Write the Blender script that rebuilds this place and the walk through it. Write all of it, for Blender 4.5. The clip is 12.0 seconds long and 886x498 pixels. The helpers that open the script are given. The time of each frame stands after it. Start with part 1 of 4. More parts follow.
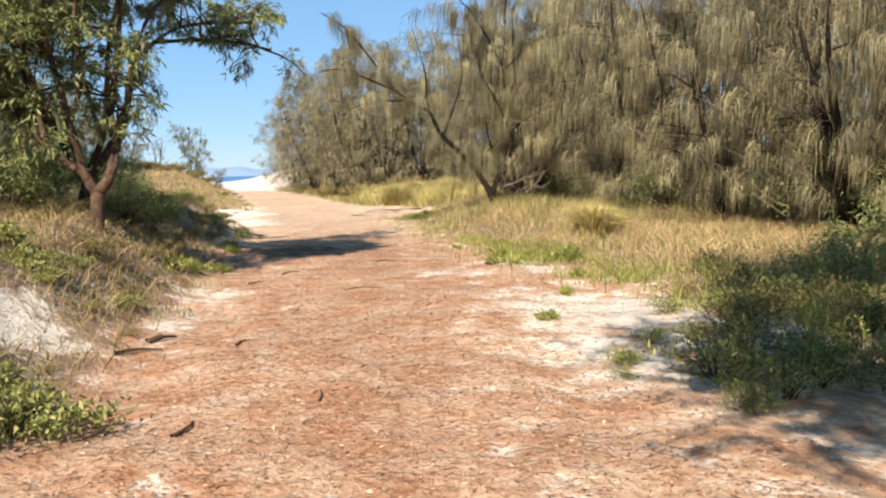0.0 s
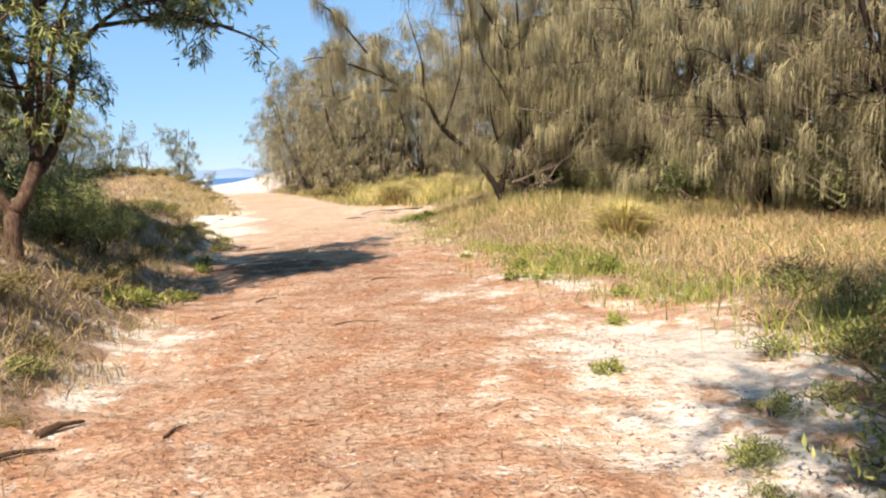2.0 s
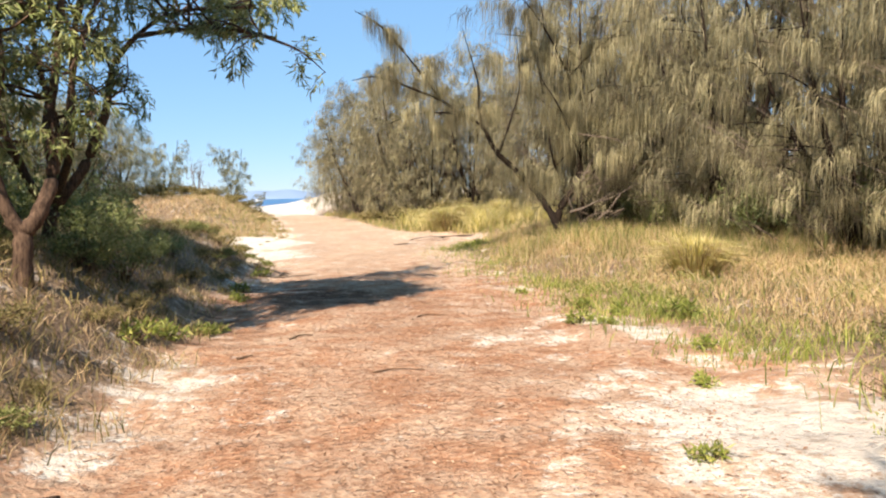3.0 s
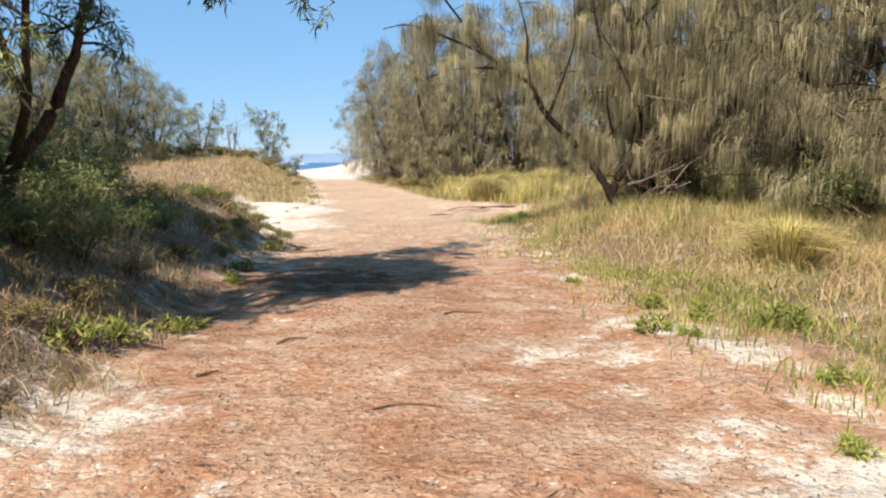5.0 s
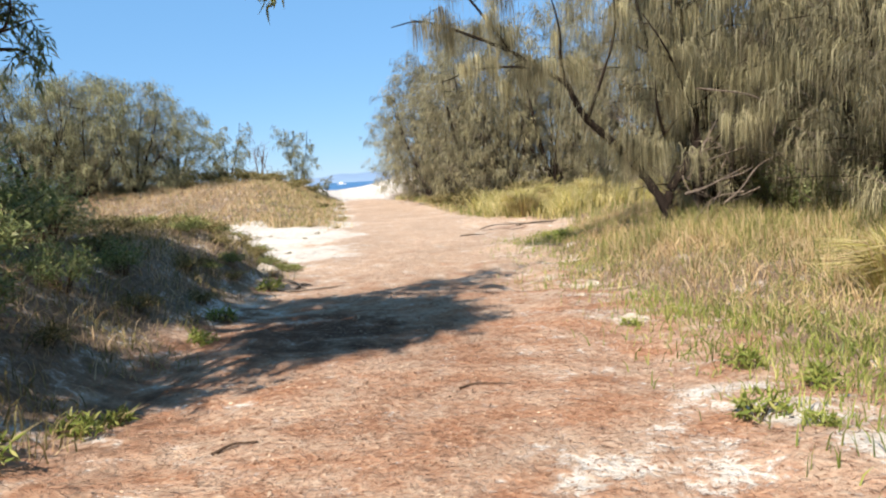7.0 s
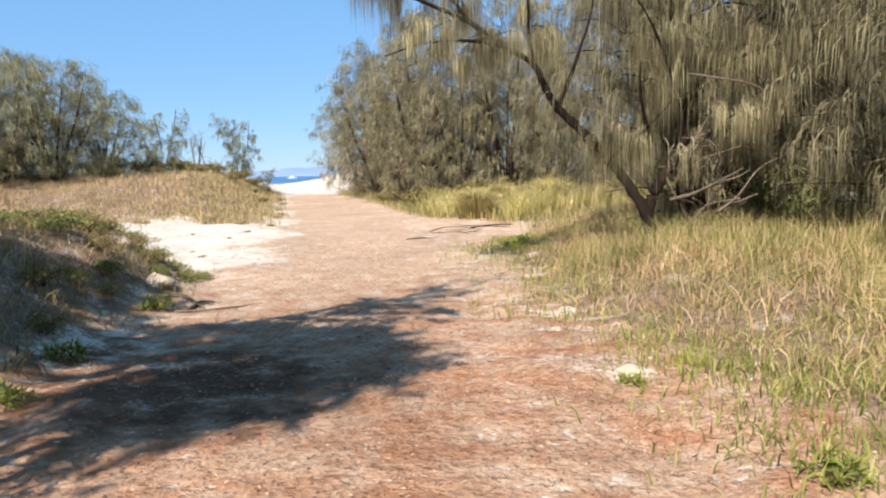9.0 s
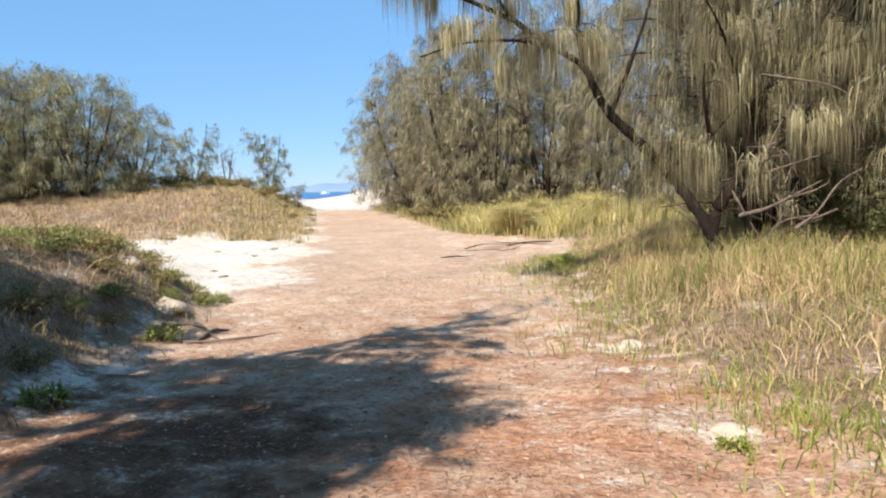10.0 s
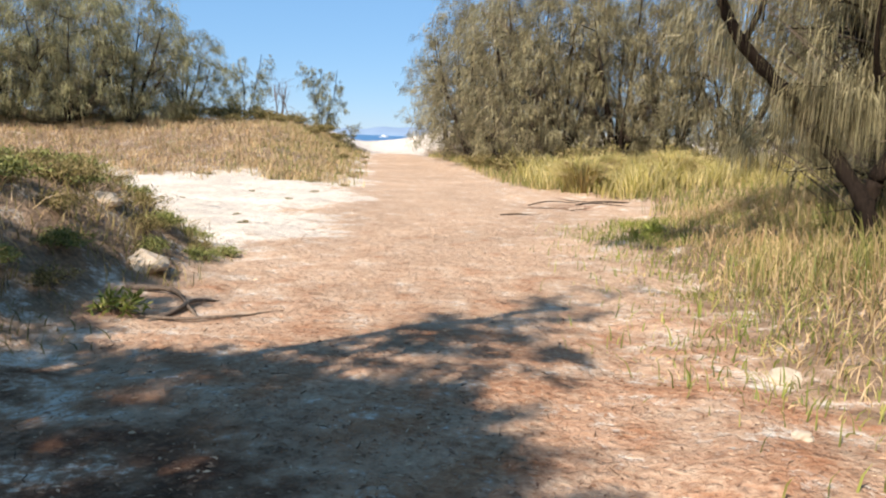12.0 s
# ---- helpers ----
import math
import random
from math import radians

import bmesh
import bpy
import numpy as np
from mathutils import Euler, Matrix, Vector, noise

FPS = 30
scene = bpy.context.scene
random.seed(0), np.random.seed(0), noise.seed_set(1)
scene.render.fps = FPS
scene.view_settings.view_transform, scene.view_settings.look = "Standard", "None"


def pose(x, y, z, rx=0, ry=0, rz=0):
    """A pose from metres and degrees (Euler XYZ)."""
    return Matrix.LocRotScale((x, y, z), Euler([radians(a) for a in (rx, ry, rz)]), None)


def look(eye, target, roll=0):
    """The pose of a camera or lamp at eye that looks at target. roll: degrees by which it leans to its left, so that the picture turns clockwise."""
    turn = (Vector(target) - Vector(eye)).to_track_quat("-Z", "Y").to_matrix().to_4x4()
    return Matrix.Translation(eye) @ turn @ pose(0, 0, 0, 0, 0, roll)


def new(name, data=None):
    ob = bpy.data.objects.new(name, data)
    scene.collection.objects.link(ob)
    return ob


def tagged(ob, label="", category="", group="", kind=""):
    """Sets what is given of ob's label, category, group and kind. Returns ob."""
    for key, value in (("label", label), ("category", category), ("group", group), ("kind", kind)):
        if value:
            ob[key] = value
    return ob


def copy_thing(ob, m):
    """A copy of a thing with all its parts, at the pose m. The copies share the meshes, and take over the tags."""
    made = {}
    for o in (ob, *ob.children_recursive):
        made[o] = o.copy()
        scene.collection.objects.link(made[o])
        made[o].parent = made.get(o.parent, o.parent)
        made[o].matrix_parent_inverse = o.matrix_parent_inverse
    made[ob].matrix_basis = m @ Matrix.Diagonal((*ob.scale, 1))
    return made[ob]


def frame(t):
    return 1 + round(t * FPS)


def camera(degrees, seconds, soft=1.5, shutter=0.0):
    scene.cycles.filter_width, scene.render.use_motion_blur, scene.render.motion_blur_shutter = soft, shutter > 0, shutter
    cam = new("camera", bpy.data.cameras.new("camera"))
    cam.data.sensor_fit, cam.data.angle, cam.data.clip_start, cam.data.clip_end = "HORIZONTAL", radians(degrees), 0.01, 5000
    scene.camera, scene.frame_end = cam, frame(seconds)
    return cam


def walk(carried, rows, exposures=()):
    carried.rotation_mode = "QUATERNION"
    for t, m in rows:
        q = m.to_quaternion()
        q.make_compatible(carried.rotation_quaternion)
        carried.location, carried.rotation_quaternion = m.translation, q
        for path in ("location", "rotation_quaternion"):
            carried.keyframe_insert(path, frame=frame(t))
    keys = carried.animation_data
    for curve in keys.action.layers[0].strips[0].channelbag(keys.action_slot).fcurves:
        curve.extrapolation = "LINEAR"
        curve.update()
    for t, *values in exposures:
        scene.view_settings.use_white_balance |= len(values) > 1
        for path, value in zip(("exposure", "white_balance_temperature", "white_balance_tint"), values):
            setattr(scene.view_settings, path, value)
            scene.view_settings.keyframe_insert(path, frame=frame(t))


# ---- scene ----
cam = camera(57.9, 12.0, soft=2.15)
PATH = [
    (0, (0.115, -0.568, 1.452), (0.701, 1.334, 1.262), -0.8),
    (0.5, (0.214, -0.024, 1.464), (0.681, 1.915, 1.316), -0.8),
    (1, (0.401, 0.495, 1.483), (1.081, 2.369, 1.325), -0.9),
    (1.5, (0.499, 1.035, 1.439), (1.111, 2.919, 1.163), -0.4),
    (2, (0.661, 1.566, 1.499), (1.247, 3.467, 1.296), -2.7),
    (2.5, (0.797, 2.085, 1.52), (1.309, 4.01, 1.336), -2.5),
    (2.7, (0.834, 2.282, 1.523), (1.333, 4.214, 1.386), -1.6),
    (4.3, (1.199, 3.902, 1.492), (1.567, 5.857, 1.285), -2.4),
    (4.5, (1.263, 4.106, 1.521), (1.6, 6.065, 1.299), -1.1),
    (5, (1.44, 4.541, 1.518), (1.809, 6.494, 1.301), -0.1),
    (5.5, (1.629, 5.025, 1.519), (2.041, 6.976, 1.37), -1.8),
    (6, (1.76, 5.547, 1.531), (2.105, 7.51, 1.364), -1.2),
    (6.5, (1.892, 6.086, 1.538), (2.218, 8.055, 1.404), -1.4),
    (7, (2.067, 6.621, 1.538), (2.336, 8.595, 1.359), -2.7),
    (7.5, (2.222, 7.188, 1.571), (2.645, 9.138, 1.433), -3.6),
    (7.7, (2.248, 7.382, 1.557), (2.62, 9.341, 1.394), -2.7),
    (9.3, (2.585, 9.277, 1.492), (2.992, 11.226, 1.304), -0.6),
    (9.5, (2.591, 9.48, 1.484), (3.008, 11.43, 1.335), -0.5),
    (10, (2.652, 10.059, 1.479), (2.967, 12.029, 1.329), -1.2),
    (10.5, (2.74, 10.651, 1.455), (3.032, 12.628, 1.383), -1.0),
    (11, (2.805, 11.278, 1.425), (3.037, 13.259, 1.279), 0.2),
    (11.5, (2.865, 11.825, 1.415), (3.112, 13.804, 1.276), -0.5),
    (12, (2.932, 12.422, 1.385), (3.113, 14.394, 1.108), 2.2),
]
walk(cam, [(t, look(eye, target, roll)) for t, eye, target, roll in PATH],
     [(0, 1.02, 7400, 15), (1.5, 0.94, 7350, 15), (2.2, 1.16, 7500, 18), (2.7, 1.16, 7500, 17), (4.3, 0.89, 7200, 16), (6, 0.91, 6850, 13), (7, 0.93, 6700, 13), (9.3, 0.94, 6800, 15), (10.5, 0.94, 6600, 14), (11, 0.91, 6850, 15), (12, 0.88, 7050, 16)])

# ---- light: clear morning sky, sun from behind the left shoulder ----
SUN_DIR = Vector((0.65, 0.86, -1.0)).normalized()
elev = math.asin(-SUN_DIR.z)
world = bpy.data.worlds.new("sky")
scene.world = world
world.use_nodes = True
wn = world.node_tree.nodes
wl = world.node_tree.links
sky = wn.new("ShaderNodeTexSky")
sky.sky_type = "NISHITA"
sky.sun_disc = False
sky.sun_elevation = elev
sky.sun_rotation = math.atan2(-SUN_DIR.x, -SUN_DIR.y)
sky.air_density = 1.0
sky.dust_density = 0.1
sky.altitude = 1500
sky.ozone_density = 4.5
bg = wn["Background"]
bg.inputs["Strength"].default_value = 0.07
clear = wn.new("ShaderNodeMix")
clear.data_type = "RGBA"
clear.inputs[0].default_value = 0.58
clear.inputs[7].default_value = (1.6, 4.45, 8.2, 1)
wl.new(sky.outputs["Color"], clear.inputs[6])
wl.new(clear.outputs[2], bg.inputs["Color"])
sun_data = bpy.data.lights.new("sun", "SUN")
sun_data.energy = 5.0
sun_data.angle = radians(0.6)
sun_data.color = (1.0, 0.95, 0.87)
sun = new("sun", sun_data)
sun.rotation_mode = "QUATERNION"
sun.rotation_quaternion = SUN_DIR.to_track_quat("-Z", "Y")


# ---- materials ----
def node_mat(name):
    m = bpy.data.materials.new(name)
    m.use_nodes = True
    nt = m.node_tree
    return m, nt, nt.nodes["Principled BSDF"], nt.nodes["Material Output"]


def noise_node(nt, scale, detail=4.0, rough=0.55, vector=None):
    n = nt.nodes.new("ShaderNodeTexNoise")
    n.inputs["Scale"].default_value = scale
    n.inputs["Detail"].default_value = detail
    n.inputs["Roughness"].default_value = rough
    if vector is not None:
        nt.links.new(vector, n.inputs["Vector"])
    return n


def ramp_node(nt, fac, stops):
    r = nt.nodes.new("ShaderNodeValToRGB")
    while len(r.color_ramp.elements) < len(stops):
        r.color_ramp.elements.new(0.5)
    for e, (p, c) in zip(r.color_ramp.elements, stops):
        e.position = p
        e.color = (*c, 1) if len(c) == 3 else c
    nt.links.new(fac, r.inputs["Fac"])
    return r


def mix_node(nt, fac, a, b, blend="MIX"):
    m = nt.nodes.new("ShaderNodeMix")
    m.data_type = "RGBA"
    m.blend_type = blend
    for sock, value in ((m.inputs[0], fac), (m.inputs[6], a), (m.inputs[7], b)):
        if isinstance(value, (int, float)):
            sock.default_value = value
        elif isinstance(value, tuple):
            sock.default_value = (*value, 1)
        else:
            nt.links.new(value, sock)
    return m.outputs[2]


def math_node(nt, op, a, b, clamp=False):
    m = nt.nodes.new("ShaderNodeMath")
    m.operation = op
    m.use_clamp = clamp
    for sock, value in zip(m.inputs, (a, b)):
        if isinstance(value, (int, float)):
            sock.default_value = value
        else:
            nt.links.new(value, sock)
    return m.outputs[0]


def bump_node(nt, height, strength, distance, bsdf):
    b = nt.nodes.new("ShaderNodeBump")
    b.inputs["Strength"].default_value = strength
    b.inputs["Distance"].default_value = distance
    nt.links.new(height, b.inputs["Height"])
    nt.links.new(b.outputs["Normal"], bsdf.inputs["Normal"])


def foliage_mat(name, stops, patch=0.6, translucent=0.35, rough=0.6, tufted=False):
    """Leaves: each leaf its own shade, larger patches of tone across the plant, light shining through."""
    m, nt, p, out = node_mat(name)
    geo = nt.nodes.new("ShaderNodeNewGeometry")
    col = ramp_node(nt, geo.outputs["Random Per Island"], stops).outputs["Color"]
    pos = nt.nodes.new("ShaderNodeNewGeometry").outputs["Position"]
    n = noise_node(nt, patch, 3, 0.6, pos)
    tone = ramp_node(nt, n.outputs["Fac"], [(0.3, (0.48, 0.48, 0.48)), (0.7, (0.98, 0.95, 0.88))]).outputs["Color"]
    col = mix_node(nt, 1.0, col, tone, "MULTIPLY")
    if tufted:
        a = nt.nodes.new("ShaderNodeAttribute")
        a.attribute_name = "tuft"
        tint = ramp_node(nt, a.outputs["Fac"], [(0.0, (0.45, 0.42, 0.38)), (0.5, (0.90, 0.90, 0.86)), (1.0, (1.45, 1.45, 1.36))]).outputs["Color"]
        col = mix_node(nt, 1.0, col, tint, "MULTIPLY")
    nt.links.new(col, p.inputs["Base Color"])
    p.inputs["Roughness"].default_value = rough
    p.inputs["Specular IOR Level"].default_value = 0.25
    tr = nt.nodes.new("ShaderNodeBsdfTranslucent")
    nt.links.new(col, tr.inputs["Color"])
    mx = nt.nodes.new("ShaderNodeMixShader")
    mx.inputs["Fac"].default_value = translucent
    nt.links.new(p.outputs[0], mx.inputs[1])
    nt.links.new(tr.outputs[0], mx.inputs[2])
    nt.links.new(mx.outputs[0], out.inputs["Surface"])
    return m


def bark_mat(name, dark, pale, scale=9.0):
    m, nt, p, out = node_mat(name)
    tc = nt.nodes.new("ShaderNodeTexCoord")
    mp = nt.nodes.new("ShaderNodeMapping")
    mp.inputs["Scale"].default_value = (1, 1, 0.18)
    nt.links.new(tc.outputs["Object"], mp.inputs["Vector"])
    fine = noise_node(nt, scale * 5, 6, 0.7, mp.outputs["Vector"])
    wide = noise_node(nt, 1.3, 3, 0.5, tc.outputs["Object"])
    col = ramp_node(nt, fine.outputs["Fac"], [(0.32, dark), (0.68, pale)]).outputs["Color"]
    tone = ramp_node(nt, wide.outputs["Fac"], [(0.35, (0.6, 0.58, 0.56)), (0.7, (1.2, 1.15, 1.1))]).outputs["Color"]
    nt.links.new(mix_node(nt, 1.0, col, tone, "MULTIPLY"), p.inputs["Base Color"])
    p.inputs["Roughness"].default_value = 0.9
    p.inputs["Specular IOR Level"].default_value = 0.12
    bump_node(nt, fine.outputs["Fac"], 0.9, 0.02, p)
    return m


def ground_mat():
    """White dune sand; pinkish trodden sand and reddish leaf litter on the track; grey-brown soil under the plants."""
    m, nt, p, out = node_mat("sand_and_litter")
    pos = nt.nodes.new("ShaderNodeNewGeometry").outputs["Position"]

    def attr(name):
        a = nt.nodes.new("ShaderNodeAttribute")
        a.attribute_name = name
        return a.outputs["Fac"]

    grain = noise_node(nt, 60, 6, 0.75, pos)
    chips = noise_node(nt, 17, 5, 0.7, pos)
    blot = noise_node(nt, 2.6, 4, 0.6, pos)
    wide = noise_node(nt, 0.55, 3, 0.5, pos)
    sand = ramp_node(nt, grain.outputs["Fac"], [(0.3, (0.78, 0.69, 0.57)), (0.6, (1.0, 0.935, 0.84))]).outputs["Color"]
    sand = mix_node(nt, ramp_node(nt, blot.outputs["Fac"], [(0.45, (0, 0, 0)), (0.75, (0.35, 0.35, 0.35))]).outputs["Color"], sand, (0.52, 0.42, 0.31))
    flecks = ramp_node(nt, chips.outputs["Fac"], [(0.54, (0, 0, 0)), (0.68, (0.32, 0.32, 0.32))]).outputs["Color"]
    sand = mix_node(nt, flecks, sand, (0.46, 0.36, 0.26))
    trod = ramp_node(nt, chips.outputs["Fac"], [(0.30, (0.40, 0.24, 0.15)), (0.48, (0.67, 0.47, 0.33)), (0.70, (0.86, 0.69, 0.52))]).outputs["Color"]
    brown = ramp_node(nt, chips.outputs["Fac"], [(0.26, (0.18, 0.085, 0.045)), (0.42, (0.45, 0.215, 0.12)), (0.56, (0.60, 0.335, 0.20)), (0.72, (0.77, 0.54, 0.38))]).outputs["Color"]
    drift = noise_node(nt, 1.7, 7, 0.65, pos)
    brown = mix_node(nt, ramp_node(nt, drift.outputs["Fac"], [(0.41, (0, 0, 0)), (0.60, (0.85, 0.85, 0.85))]).outputs["Color"], brown, trod)
    # dark leaf litter tone that also carries deep shade in its colour
    mould_shade = ramp_node(nt, chips.outputs["Fac"], [(0.3, (0.05, 0.025, 0.015)), (0.52, (0.20, 0.10, 0.06)), (0.72, (0.46, 0.25, 0.15))]).outputs["Color"]
    soil = ramp_node(nt, chips.outputs["Fac"], [(0.3, (0.13, 0.085, 0.055)), (0.7, (0.50, 0.36, 0.245))]).outputs["Color"]

    def edge(a, lo, hi):
        f = math_node(nt, "ADD", a, math_node(nt, "MULTIPLY", math_node(nt, "SUBTRACT", blot.outputs["Fac"], 0.5), 1.5))
        f = math_node(nt, "ADD", f, math_node(nt, "MULTIPLY", math_node(nt, "SUBTRACT", chips.outputs["Fac"], 0.5), 1.3))
        r = nt.nodes.new("ShaderNodeMapRange")
        r.inputs["From Min"].default_value, r.inputs["From Max"].default_value = lo, hi
        nt.links.new(f, r.inputs["Value"])
        return r.outputs["Result"]

    col = mix_node(nt, edge(attr("track"), 0.35, 0.65), sand, trod)
    col = mix_node(nt, edge(attr("litter"), 0.38, 0.62), col, brown)
    col = mix_node(nt, edge(attr("mould_shade"), 0.35, 0.7), col, mould_shade)
    col = mix_node(nt, edge(attr("veg"), 0.4, 0.75), col, soil)
    tone = ramp_node(nt, wide.outputs["Fac"], [(0.3, (0.56, 0.545, 0.53)), (0.7, (0.73, 0.715, 0.695))]).outputs["Color"]
    scuff = ramp_node(nt, noise_node(nt, 7.5, 5, 0.7, pos).outputs["Fac"], [(0.34, (0.66, 0.63, 0.60)), (0.5, (1.0, 1.0, 1.0)), (0.66, (1.15, 1.15, 1.15))]).outputs["Color"]
    col = mix_node(nt, 0.6, col, scuff, "MULTIPLY")
    nt.links.new(mix_node(nt, 1.0, col, tone, "MULTIPLY"), p.inputs["Base Color"])
    p.inputs["Roughness"].default_value = 0.95
    p.inputs["Specular IOR Level"].default_value = 0.15
    lumps = noise_node(nt, 6.5, 4, 0.6, pos)
    h = math_node(nt, "ADD", math_node(nt, "MULTIPLY", chips.outputs["Fac"], 0.7), math_node(nt, "MULTIPLY", blot.outputs["Fac"], 1.6))
    h = math_node(nt, "ADD", h, math_node(nt, "MULTIPLY", lumps.outputs["Fac"], 0.7))
    bump_node(nt, h, 0.95, 0.06, p)
    return m


def plain_mat(name, a, b, scale, rough, bump=0.3, metallic=0.0):
    m, nt, p, out = node_mat(name)
    tc = nt.nodes.new("ShaderNodeTexCoord")
    n = noise_node(nt, scale, 5, 0.6, tc.outputs["Object"])
    nt.links.new(ramp_node(nt, n.outputs["Fac"], [(0.3, a), (0.7, b)]).outputs["Color"], p.inputs["Base Color"])
    p.inputs["Roughness"].default_value = rough
    bump_node(nt, n.outputs["Fac"], bump, 0.02, p)
    return m


def sea_mat():
    m, nt, p, out = node_mat("sea_water")
    pos = nt.nodes.new("ShaderNodeNewGeometry").outputs["Position"]
    mp = nt.nodes.new("ShaderNodeMapping")
    mp.inputs["Scale"].default_value = (0.02, 0.25, 1)
    nt.links.new(pos, mp.inputs["Vector"])
    n = noise_node(nt, 1.0, 5, 0.65, mp.outputs["Vector"])
    nt.links.new(ramp_node(nt, n.outputs["Fac"], [(0.35, (0.02, 0.085, 0.20)), (0.7, (0.05, 0.16, 0.30))]).outputs["Color"], p.inputs["Base Color"])
    p.inputs["Roughness"].default_value = 0.35
    bump_node(nt, n.outputs["Fac"], 0.6, 0.3, p)
    return m


M_GROUND = ground_mat()
M_SEA = sea_mat()
M_NEEDLE = foliage_mat("sheoak_needles", [(0.0, (0.16, 0.145, 0.085)), (0.45, (0.33, 0.305, 0.19)), (0.8, (0.47, 0.435, 0.28)), (1.0, (0.60, 0.53, 0.37))], 1.0, 0.42, tufted=True)
M_NEEDLE_FAR = foliage_mat("sheoak_needles_silvery", [(0.0, (0.14, 0.145, 0.08)), (0.5, (0.33, 0.325, 0.185)), (1.0, (0.52, 0.50, 0.32))], 1.0, 0.45, tufted=True)
M_ACACIA = foliage_mat("wattle_leaves", [(0.0, (0.13, 0.17, 0.06)), (0.5, (0.30, 0.36, 0.135)), (0.9, (0.47, 0.52, 0.23)), (1.0, (0.60, 0.57, 0.30))], 1.2, 0.32, 0.36)
M_SHRUB = foliage_mat("shrub_leaves", [(0.0, (0.13, 0.16, 0.05)), (0.5, (0.30, 0.34, 0.11)), (1.0, (0.52, 0.52, 0.21))], 2.0, 0.35, 0.45)
M_SHRUB_DRY = foliage_mat("dry_bank_plants", [(0.0, (0.11, 0.105, 0.035)), (0.5, (0.29, 0.25, 0.095)), (1.0, (0.50, 0.39, 0.20))], 2.0, 0.3, 0.7)
M_GRASS = foliage_mat("mixed_grass", [(0.0, (0.15, 0.19, 0.05)), (0.35, (0.33, 0.35, 0.11)), (0.65, (0.54, 0.44, 0.20)), (1.0, (0.78, 0.59, 0.37))], 0.9, 0.35, 0.6)
M_GREEN = foliage_mat("fresh_green_grass", [(0.0, (0.17, 0.23, 0.045)), (0.6, (0.36, 0.41, 0.10)), (1.0, (0.58, 0.55, 0.20))], 1.5, 0.4, 0.5)
M_STRAW = foliage_mat("straw_grass", [(0.0, (0.38, 0.25, 0.13)), (0.5, (0.64, 0.46, 0.26)), (1.0, (0.80, 0.63, 0.41))], 0.7, 0.3, 0.7)
M_TUSSOCK = foliage_mat("tussock_blades", [(0.0, (0.34, 0.33, 0.08)), (0.4, (0.66, 0.58, 0.21)), (1.0, (0.92, 0.80, 0.45))], 1.2, 0.4, 0.5)
M_BARK = bark_mat("sheoak_bark", (0.010, 0.007, 0.005), (0.04, 0.029, 0.022))
M_BARK_PALE = bark_mat("wattle_bark", (0.034, 0.022, 0.017), (0.19, 0.128, 0.09))
M_TWIG = bark_mat("bare_grey_twigs", (0.09, 0.072, 0.058), (0.26, 0.21, 0.17))
M_LITTER = foliage_mat("fallen_leaves", [(0.0, (0.20, 0.10, 0.06)), (0.5, (0.40, 0.225, 0.14)), (0.84, (0.56, 0.36, 0.24)), (1.0, (0.88, 0.68, 0.49))], 1.6, 0.1, 0.7)
M_STICK = bark_mat("weathered_stick", (0.05, 0.03, 0.02), (0.24, 0.16, 0.11), 14)
M_STONE = plain_mat("pale_sandstone", (0.36, 0.29, 0.21), (0.52, 0.44, 0.34), 6, 0.9, 0.7)
M_HAZE = plain_mat("hazy_headland", (0.13, 0.20, 0.30), (0.17, 0.25, 0.35), 0.004, 1.0, 0.0)
M_WHITE = plain_mat("white_boat_paint", (0.75, 0.75, 0.74), (0.82, 0.82, 0.81), 2, 0.4, 0.0)
M_GLASS = plain_mat("dark_boat_glass", (0.02, 0.03, 0.04), (0.04, 0.05, 0.06), 2, 0.1, 0.0)


# ---- mesh helpers ----
RNG = np.random.default_rng(7)


def tri_mesh(name, verts, tris, material):
    """A mesh from arrays of vertices and triangles."""
    me = bpy.data.meshes.new(name)
    me.vertices.add(len(verts))
    me.vertices.foreach_set("co", np.asarray(verts, dtype=np.float32).ravel())
    me.loops.add(len(tris) * 3)
    me.loops.foreach_set("vertex_index", np.asarray(tris, dtype=np.int32).ravel())
    me.polygons.add(len(tris))
    me.polygons.foreach_set("loop_start", np.arange(0, len(tris) * 3, 3, dtype=np.int32))
    me.polygons.foreach_set("loop_total", np.full(len(tris), 3, dtype=np.int32))
    me.update(calc_edges=True)
    me.materials.append(material)
    return me


def part(name, me, parent, label=""):
    ob = new(name, me)
    ob.parent = parent
    return tagged(ob, label) if label else ob


def unit(v):
    return v / np.maximum(np.linalg.norm(v, axis=-1, keepdims=True), 1e-9)


def strips(p0, p1, p2, w, rng):
    """Thin tapering blades, each bent once: five vertices and three triangles apiece."""
    n = len(p0)
    side = rng.normal(size=(n, 3)) * (1, 1, 0.25)
    along = unit(p2 - p0)
    side = unit(side - along * (side * along).sum(1, keepdims=True)) * np.reshape(w, (-1, 1))
    v = np.stack([p0 - side, p0 + side, p1 - side * 0.8, p1 + side * 0.8, p2], axis=1).reshape(-1, 3)
    base = (np.arange(n) * 5)[:, None, None]
    t = (np.array([[0, 1, 3], [0, 3, 2], [2, 3, 4]])[None] + base).reshape(-1, 3)
    return v, t


